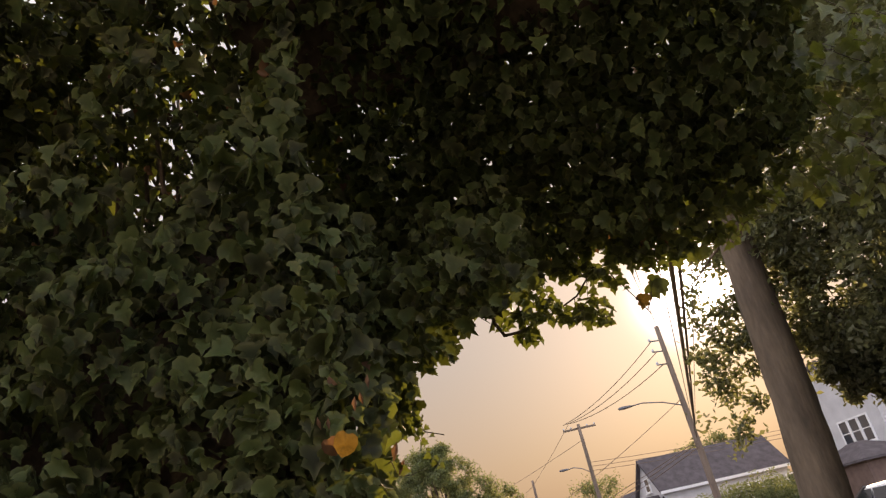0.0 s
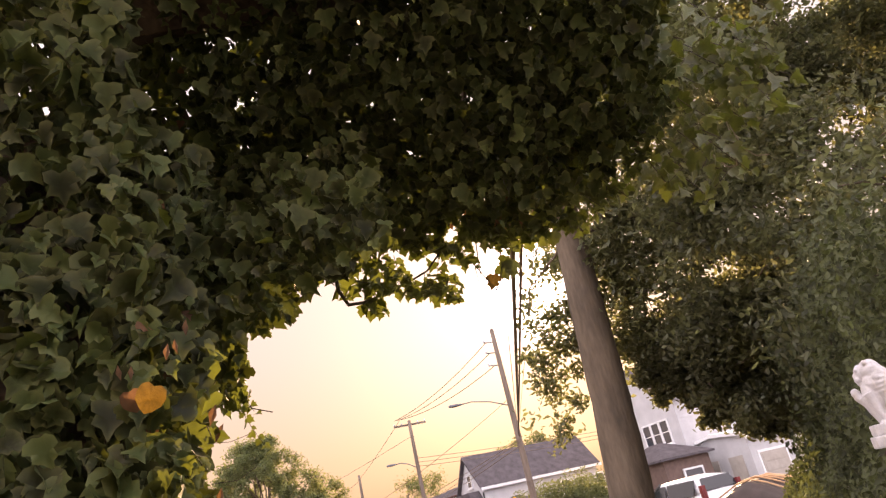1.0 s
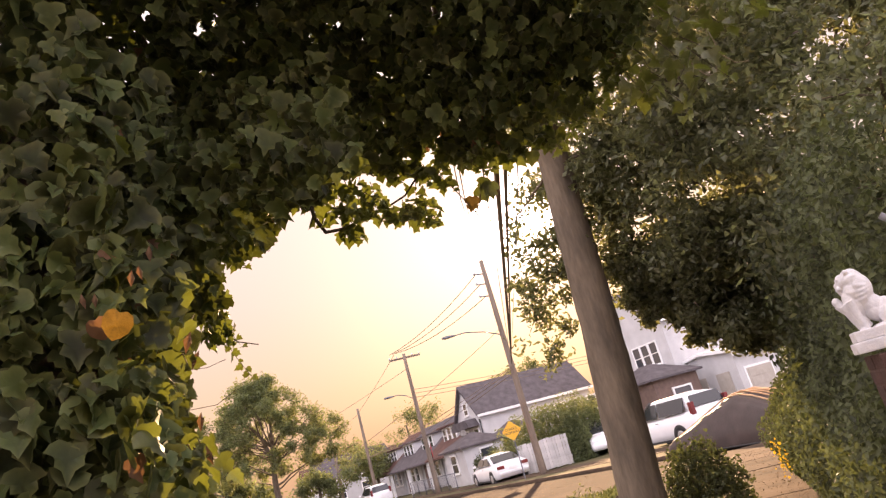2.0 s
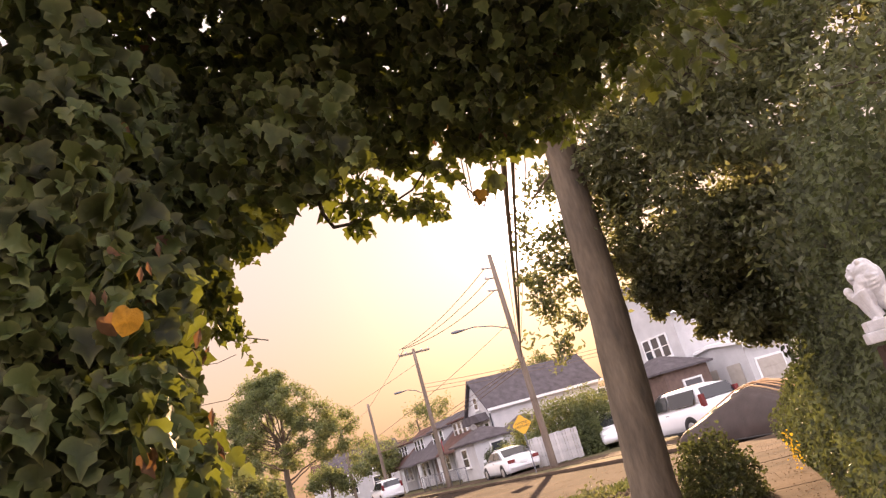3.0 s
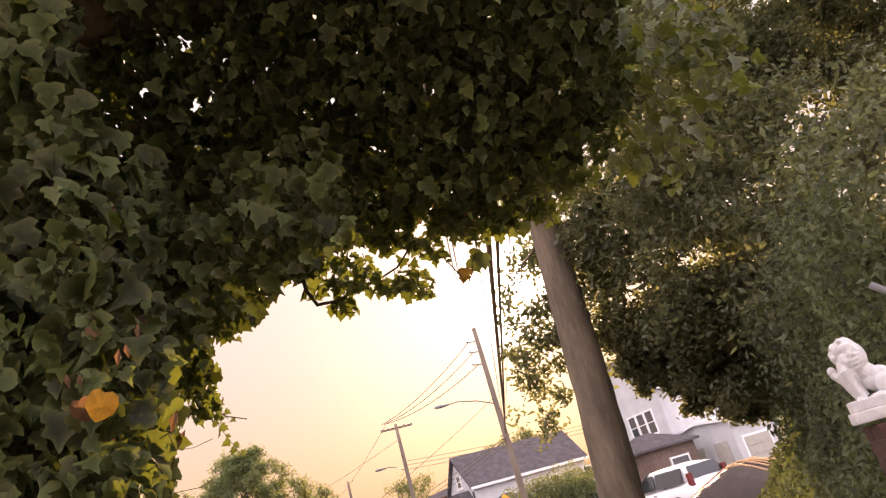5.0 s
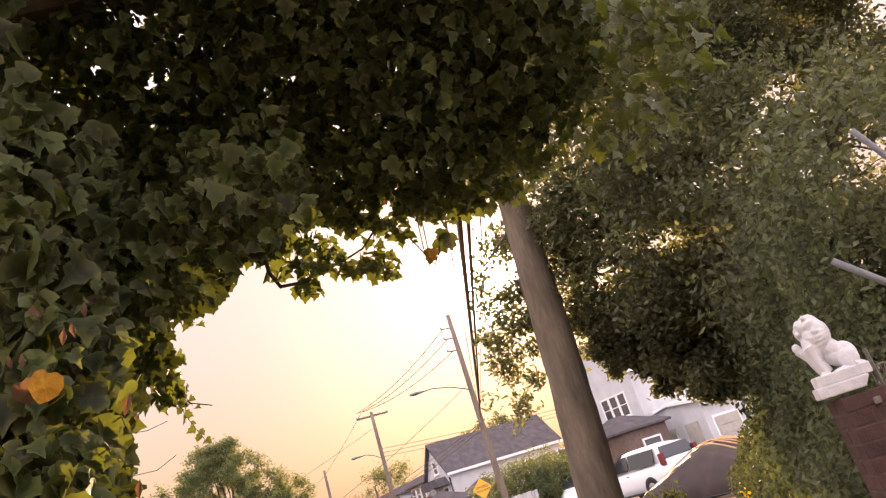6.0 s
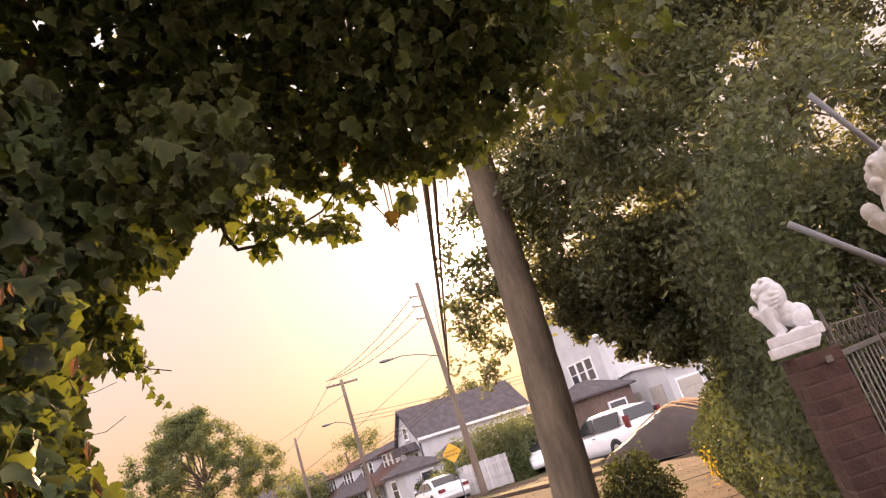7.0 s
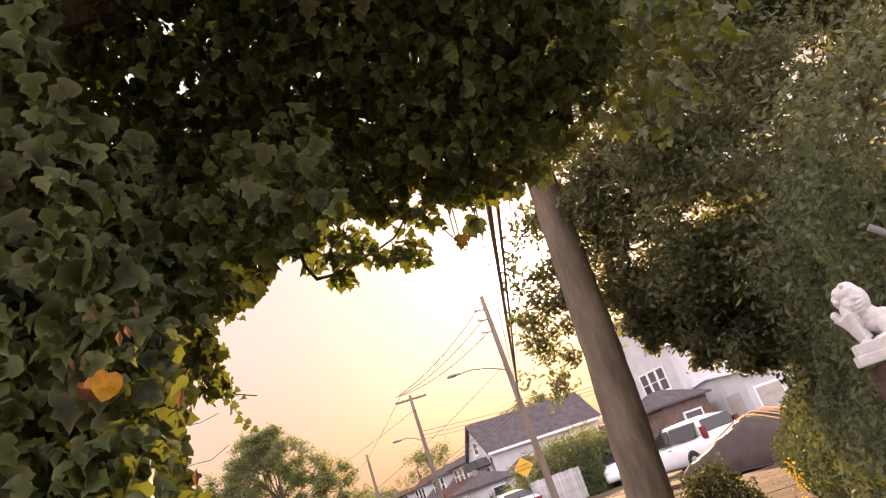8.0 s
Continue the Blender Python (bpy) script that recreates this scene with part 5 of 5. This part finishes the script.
c_, s_ = math.cos(STREET), math.sin(STREET)
for i, (wm, rm, lb) in enumerate([(M_SIDING, M_ROOF_BROWN, "white row house with a dormer of three windows"), (M_SIDING_GREY, M_ROOF, "grey row house with a brick-red dormer front"),
                                  (M_SIDING, M_ROOF, "pale row house with a deep porch roof"), (M_SIDING_GREY, M_ROOF_BROWN, "grey row house farther down the street")]):
    b = 4.5 + i * 5.9
    row_house(street_pose(0.35 - s_ * b, 53.6 + c_ * b), wm, rm, lb)
for i, (x, y, wm, rm) in enumerate([(-19, 86, M_SIDING_GREY, M_ROOF), (-24, 100, M_SIDING, M_ROOF_BROWN), (-14, 100, M_STUCCO_BROWN, M_ROOF_BROWN)]):
    house(street_pose(x, y), 9, 7, 3.6, 6.2, wm, rm, "distant gabled house at the end of the street", [(2, 1.2, 0.9, 1.2, 0), (5, 1.2, 0.9, 1.2, 0)], False)
M_DOOR = shader("cream_door_paint", (0.42, 0.37, 0.31), 0.6, var=0.1, scale=4, bump=0.1)
# houses beyond the driveway
hr = house(street_pose(12.6, 44.6), 7.0, 7.0, 6.6, 9.0, M_SIDING, M_ROOF, "two-storey white house with paired windows", [(1.4, 3.9, 0.7, 1.35, 1), (2.3, 3.9, 0.7, 1.35, 1), (3.2, 3.9, 0.7, 1.35, 1)])
porch(street_pose(10.1, 41.4), 3.2, 4.6, 2.95, 3.95, M_STUCCO_BROWN, M_ROOF, "brown brick porch with a sloping roof", [(1.8, 0.9, 1.2, 1.2, 0)])
hr2 = house(street_pose(14.9, 41.4), 6.0, 5.0, 3.3, 3.6, M_SIDING, M_TRIM, "white garage building with a panelled door", [(4.7, 1.0, 0.9, 1.2, 0)], False)
gd = part("garage_door", box(1.9, 0.08, 2.1, (1.5, -0.05, 0.1), 0.01), M_DOOR, hr2)
part("door_frame", box(2.15, 0.06, 2.25, (1.5, -0.03, 0.08), 0.01), M_TRIM, hr2)
for k in range(4):
    part("panel", box(1.7, 0.03, 0.42, (1.5, -0.10, 0.18 + 0.5 * k), 0.012), M_DOOR, gd)
for y in (1.2, 3.2):
    part("side_door", box(0.08, 1.1, 2.2, (-0.05, y, 0.1), 0.01), M_DOOR, hr2)
part("entry_door", box(0.95, 0.08, 2.1, (3.5, -0.05, 0.1), 0.01), M_DOOR, hr2)


def fence(p0, p1, h, label):
    a, b = Vector((*p0, 0)), Vector((*p1, 0))
    L = (b - a).length
    t = thing("fence", pose(a.x, a.y, fall(a.y) + 0.02, 0, 0, math.degrees(math.atan2(b.y - a.y, b.x - a.x))), label, "fence")
    n = int(L / 0.15)
    bm = box(0.142, 0.025, h, bevel=0.004)
    me = bpy.data.meshes.new("board")
    bm.to_mesh(me)
    bm.free()
    me.materials.append(M_FENCE)
    for i in range(n):
        ob = new("board", me)
        ob.parent = t
        ob.matrix_basis = pose(0.075 + i * 0.15, 0, 0.012 * ((i * 5) % 4), 0, 0.4 * ((i % 3) - 1), 0)
    for z in (0.35, h - 0.3):
        part("rail", box(L, 0.04, 0.09, (L / 2, 0.035, z)), M_FENCE, t)
    return t


fence((1.5, 37.8), (4.0, 36.7), 1.45, "whitewashed board fence in front of a hedge")
leafy_mass("garden_hedge", (3.9, 38.7, 0), mound(3.7, 1.2, 3.1, 22000), (0, -0.3, 0.6), 0.12, M_TREE_FAR, "overgrown green hedge above the board fence", "hedge", 81)
leafy_mass("garden_hedge", (4.55, 37.2, 0), mound(0.7, 0.8, 2.5, 7000), (0, -0.3, 0.6), 0.12, M_TREE_FAR, "tall clipped garden hedge beside the drive", "hedge", 82)
leafy_mass("garden_hedge", (6.3, 41.4, 0), mound(1.9, 0.9, 3.1, 7000), (0, -0.3, 0.6), 0.12, M_TREE_FAR, "overgrown green hedge behind the driveway", "hedge", 84)
leafy_mass("shrub", (0.45, 42.3, 0), mound(0.62, 0.5, 1.85, 2600), (0, -0.3, 0.6), 0.1, M_TREE_FAR, "rounded evergreen in front of the porch", "shrub", 83, shrub_stems)
leafy_mass("shrub", (-0.45, 42.6, 0), mound(0.55, 0.5, 1.6, 2200), (0, -0.3, 0.6), 0.1, M_HEDGE, "dark reddish clipped bush in front of the porch", "shrub", 86, shrub_stems)


# ---- cars ----
def loft_profile(stations, half, n_side=5, crown=0.04):
    """A closed shell: stations (x, z_low, z_high, width factor) lofted across the width."""
    bm = bmesh.new()
    rings = []
    for x, zl, zh, wf in stations:
        w = half * wf
        pts = [(-w * 0.94, zl), (-w, zl + (zh - zl) * 0.3), (-w, zl + (zh - zl) * 0.62), (-w * 0.95, zl + (zh - zl) * 0.88), (-w * 0.8, zh - 0.015), (-w * 0.4, zh + crown * 0.6), (0, zh + crown),
               (w * 0.4, zh + crown * 0.6), (w * 0.8, zh - 0.015), (w * 0.95, zl + (zh - zl) * 0.88), (w, zl + (zh - zl) * 0.62), (w, zl + (zh - zl) * 0.3), (w * 0.94, zl)]
        rings.append([bm.verts.new((x, y, z)) for y, z in pts])
    for a, b in zip(rings, rings[1:]):
        for i in range(len(a) - 1):
            bm.faces.new((a[i], a[i + 1], b[i + 1], b[i]))
        bm.faces.new((a[-1], a[0], b[0], b[-1]))
    bm.faces.new(rings[0])
    bm.faces.new(rings[-1][::-1])
    return bm


def car(m, kind, label, paint):
    """Front towards +x. kind: sedan or wagon."""
    t = thing("car", m, label, "car", "parked cars")
    if kind == "sedan":
        L, half, roof = 4.7, 0.89, 1.42
        body = [(-2.35, 0.42, 0.80, 0.86), (-2.25, 0.26, 0.93, 0.95), (-1.75, 0.22, 0.98, 1.0), (-1.1, 0.2, 0.97, 1.0), (0.2, 0.2, 0.94, 1.0), (0.95, 0.2, 0.93, 1.0), (1.7, 0.22, 0.86, 0.98), (2.2, 0.26, 0.74, 0.92), (2.36, 0.36, 0.62, 0.82)]
        cab = [(-1.72, 0.95), (-0.95, 1.36), (-0.3, roof), (0.35, 1.38), (1.15, 0.92)]
    else:
        L, half, roof = 4.5, 0.90, 1.66
        body = [(-2.22, 0.42, 0.98, 0.90), (-2.15, 0.28, 1.08, 0.97), (-1.6, 0.24, 1.06, 1.0), (0.2, 0.22, 1.02, 1.0), (1.0, 0.22, 1.0, 1.0), (1.7, 0.24, 0.94, 0.97), (2.15, 0.28, 0.80, 0.90), (2.28, 0.38, 0.66, 0.8)]
        cab = [(-2.15, 1.05), (-1.95, 1.56), (-1.2, roof), (0.1, 1.64), (1.25, 1.0)]
    part("body", loft_profile(body, half), paint, t, smooth=True)
    zb = min(z for _, z in cab)
    st = [(x, zb - 0.05, z, 0.93 - 0.16 * max(0, (z - zb)) / (roof - zb)) for x, z in cab]
    cabin = part("cabin", loft_profile(st, half * 0.985, crown=0.03), paint, t, smooth=True)
    # glazing panels set just proud of the cabin sides
    top = roof - 0.12
    low = zb + 0.06
    for sy in (-1, 1):
        xs = [(cab[0][0] + 0.42, cab[1][0] + 0.12), (-0.32, -0.32), (cab[3][0] - 0.02 + 0.06, cab[4][0] - 0.34)]
        def side(u0, u1, v0, v1):
            bm = bmesh.new()
            yl, yh = sy * (half * 0.925), sy * (half * 0.79)
            vs = [bm.verts.new(p) for p in ((u0, yl, low), (u1, yl, low), (v1, yh, top), (v0, yh, top))]
            f = bm.faces.new(vs)
            g = bmesh.ops.extrude_face_region(bm, geom=[f])
            bmesh.ops.translate(bm, vec=(0, sy * 0.02, 0.004), verts=[v for v in g["geom"] if isinstance(v, bmesh.types.BMVert)])
            return bm
        part("side_window", side(xs[0][0], -0.38, xs[0][1], -0.36), M_CARGLASS, cabin)
        part("side_window", side(-0.26, xs[2][1], -0.26, xs[2][0]), M_CARGLASS, cabin)
    def pane(x0, z0, x1, z1, w0, w1, out):
        bm = bmesh.new()
        vs = [bm.verts.new(p) for p in ((x0, -w0, z0), (x0, w0, z0), (x1, w1, z1), (x1, -w1, z1))]
        f = bm.faces.new(vs)
        g = bmesh.ops.extrude_face_region(bm, geom=[f])
        bmesh.ops.translate(bm, vec=out, verts=[v for v in g["geom"] if isinstance(v, bmesh.types.BMVert)])
        return bm
    (x0, z0), (x1, z1) = cab[0], cab[1]
    part("rear_window", pane(x0 + 0.12 * (x1 - x0), z0 + 0.14 * (z1 - z0), x1 - 0.1 * (x1 - x0), z1 - 0.06, half * 0.80, half * 0.68, (-0.035, 0, 0.045)), M_CARGLASS, cabin)
    (x0, z0), (x1, z1) = cab[4], cab[3]
    part("windscreen", pane(x0 - 0.06, z0 + 0.05, x1 + 0.06, z1 - 0.03, half * 0.82, half * 0.70, (0.035, 0, 0.045)), M_CARGLASS, cabin)
    for x in (-L * 0.30, L * 0.30):
        for sy in (-1, 1):
            w = part("wheel", tube([(x, sy * (half - 0.20), 0.32), (x, sy * (half + 0.005), 0.32)], [0.32, 0.31], 22), M_TYRE, t)
            part("rim", tube([(x, sy * (half), 0.32), (x, sy * (half + 0.02), 0.32)], [0.21, 0.17], 16), M_RIM, w)
            part("wheel_arch", tube([(x, sy * (half - 0.3), 0.34), (x, sy * (half + 0.003), 0.34)], [0.375, 0.375], 20), M_BLACK, t)
    zr = 0.78 if kind == "sedan" else 1.02
    for sy in (-1, 1):
        part("tail_lamp", box(0.10 if kind == "sedan" else 0.16, 0.36 if kind == "sedan" else 0.16, 0.16 if kind == "sedan" else 0.42, (body[1][0] - (0.085 if kind == "sedan" else 0.0), sy * (half * 0.70 if kind == "sedan" else half * 0.84), zr - 0.1), 0.02), M_RED, t)
        part("head_lamp", box(0.14, 0.34, 0.13, (body[-2][0] + 0.03, sy * half * 0.66, 0.62), 0.03), M_LAMP, t)
        part("mirror", box(0.10, 0.18, 0.12, (cab[4][0] - 0.35, sy * (half + 0.08), zb + 0.06), 0.03), paint, t)
        part("door_handle", box(0.16, 0.02, 0.03, (-0.25, sy * (half + 0.01), zb - 0.13), 0.005), M_BLACK, t)
        part("sill", box(L * 0.42, 0.05, 0.07, (0, sy * (half - 0.01), 0.2), 0.01), M_BLACK, t)
    part("rear_bumper", box(0.12, half * 1.7, 0.13, (body[0][0] - 0.0, 0, 0.42), 0.03), paint, t)
    part("number_plate", box(0.02, 0.42, 0.14, (body[0][0] - 0.05, 0, 0.60), 0.0), M_TRIM, t, "plain number plate")
    return t


car(street_pose(0.35, 38.4, 0.0, 84), "sedan", "white four-door saloon parked at the far kerb", M_CARWHITE)
car(street_pose(6.75, 27.4, 0.0, 90), "wagon", "white estate car with dark rear window parked ahead", M_CARWHITE)
car(street_pose(-9.4, 60.0, 0.0, 90), "wagon", "white hatchback parked down the street", M_CARWHITE)
car(street_pose(6.0, 38.6, 0.0, -118), "wagon", "white car standing in a driveway beside a hedge", M_CARWHITE)


M_STREAK = shader("sunlit_streak", (0.62, 0.36, 0.18), 0.35, var=0.2, scale=8, bump=0.1)


def covered_car():
    """A low car under a taut cloth cover with folds."""
    t = thing("covered_car", street_pose(6.25, 19.0, 0.0, 90), "low car under a dark brown cloth cover with folds and painted light streaks", "covered car")
    st = [(-2.3, 0.06, 0.52, 0.86), (-2.1, 0.04, 0.66, 0.96), (-1.6, 0.04, 0.80, 1.0), (-0.9, 0.04, 1.04, 0.97), (-0.4, 0.04, 1.17, 0.95), (0.1, 0.04, 1.12, 0.95), (0.7, 0.04, 0.89, 0.97), (1.3, 0.04, 0.68, 1.0), (1.9, 0.05, 0.50, 0.97), (2.3, 0.08, 0.34, 0.84)]
    # bright orange tubes along the cover stand in for streaks of reflected sunlight
    for y, dz in ((-0.78, -0.01), (-0.6, 0.012), (-0.5, 0.02), (-0.36, 0.03), (-0.2, 0.035), (0.0, 0.04), (0.25, 0.035), (0.6, 0.01)):
        pts = [(x, y * wf * (1 - 0.42 * (zh / 1.2) ** 1.5), zh + dz + 0.05 + 0.012 * math.sin(3 * x + 9 * y)) for x, zl, zh, wf in st[1:-1]]
        part("light_streak", tube(pts, 0.02, 6), M_STREAK, t, "orange tube painted as a streak of reflected sunlight")
    bm = loft_profile(st, 0.94)
    bmesh.ops.subdivide_edges(bm, edges=bm.edges[:], cuts=3, use_grid_fill=True)
    for v in bm.verts:
        x, y, z = v.co
        f = 2.2 * (1 - abs(math.sin(y * 6.5 + x * 0.9 + 0.8 * math.sin(x * 2.1)))) ** 3 + 1.2 * (1 - abs(math.sin(x * 3.7 + z * 3 + y))) ** 4 + noise.noise(v.co * 4) * 0.8
        v.co += Vector((0, math.copysign(0.016, y), 0.014)) * f
        v.co.y *= 1 - 0.42 * max(0.0, v.co.z / 1.2) ** 1.5
    part("cover", bm, M_COVER, t, smooth=True)
    part("elastic_hem", tube([(2.3 * math.cos(a), 0.93 * math.copysign(min(1, abs(math.sin(a)) * 1.6), math.sin(a)), 0.09) for a in np.linspace(0.0, 6.28, 40)], 0.02, 6), M_BLACK, t)


covered_car()


# ---- small things along the street ----
def flag():
    t = thing("flag", pose(-4.05, 56.0, 2.15, 0, 0, 60), "small striped flag on a porch", "flag")
    part("staff", tube([(0, 0, -2.75), (0, 0, 0.0), (0.5, 0, 0.9)], 0.02, 6), M_PIPE, t)
    for i, m in enumerate((M_FLAG_RED, M_BLACKINK, M_FLAG_GREEN)):
        bm = bmesh.new()
        rows = [[bm.verts.new((0.45 - 0.13 * i - 0.02 * j, 0.05 * math.sin(j * 1.1 + i), 0.75 - 0.36 * i - 0.12 * j + 0.4 * k)) for j in range(8)] for k in (0, -0.9)]
        for j in range(7):
            bm.faces.new((rows[0][j], rows[0][j + 1], rows[1][j + 1], rows[1][j]))
        g = bmesh.ops.extrude_face_region(bm, geom=bm.faces[:])
        bmesh.ops.translate(bm, vec=(0, 0.012, 0), verts=[v for v in g["geom"] if isinstance(v, bmesh.types.BMVert)])
        part("stripe", bm, m, t)


M_FLAG_RED = shader("flag_red", (0.45, 0.05, 0.05), 0.8, var=0.15, bump=0)
M_FLAG_GREEN = shader("flag_green", (0.04, 0.22, 0.08), 0.8, var=0.15, bump=0)
flag()


def dish():
    t = thing("satellite_dish", pose(-1.1, 50.6, 2.95 + fall(49), 0, 0, 0), "grey satellite dish on the porch roof", "satellite dish")
    part("mast", tube([(0, 0, -0.4), (0, 0, 0.25)], 0.025, 6), M_PIPE, t)
    bm = bmesh.new()
    bmesh.ops.create_uvsphere(bm, u_segments=18, v_segments=10, radius=0.42)
    bmesh.ops.delete(bm, geom=[v for v in bm.verts if v.co.z > -0.28], context="VERTS")
    bmesh.ops.translate(bm, vec=(0, 0, 0.42), verts=bm.verts)
    g = bmesh.ops.extrude_face_region(bm, geom=bm.faces[:])
    bmesh.ops.translate(bm, vec=(0, 0, 0.02), verts=[v for v in g["geom"] if isinstance(v, bmesh.types.BMVert)])
    bmesh.ops.transform(bm, matrix=Matrix.Translation((0, -0.05, 0.3)) @ Matrix.Rotation(radians(65), 4, "X"), verts=bm.verts)
    part("reflector", bm, M_IRON, t, smooth=True)
    part("feed_arm", tube([(0, -0.05, 0.12), (0, -0.42, 0.25)], 0.012, 5), M_PIPE, t)


dish()


def yard_fence():
    """Low chain-link style fence of posts, rails and thin wires before the porches."""
    a = Vector((-2.9, 46.2, fall(46.2)))
    L = 9.0
    t = thing("yard_fence", pose(a.x, a.y, a.z, 0, 0, math.degrees(STREET) + 90), "low grey metal yard fence before the porches", "fence")
    for i in range(7):
        part("post", tube([(i * 1.5 - 2, 0, 0), (i * 1.5 - 2, 0, 1.05)], 0.03, 8), M_PIPE, t)
    part("top_rail", tube([(-2, 0, 1.02), (7, 0, 1.02)], 0.022, 6), M_PIPE, t)
    for i in range(60):
        part("link_wire", tube([(-2 + i * 0.15, 0, 0.05), (-2 + i * 0.15, 0, 1.0)], 0.008, 4), M_PIPE, t)


yard_fence()
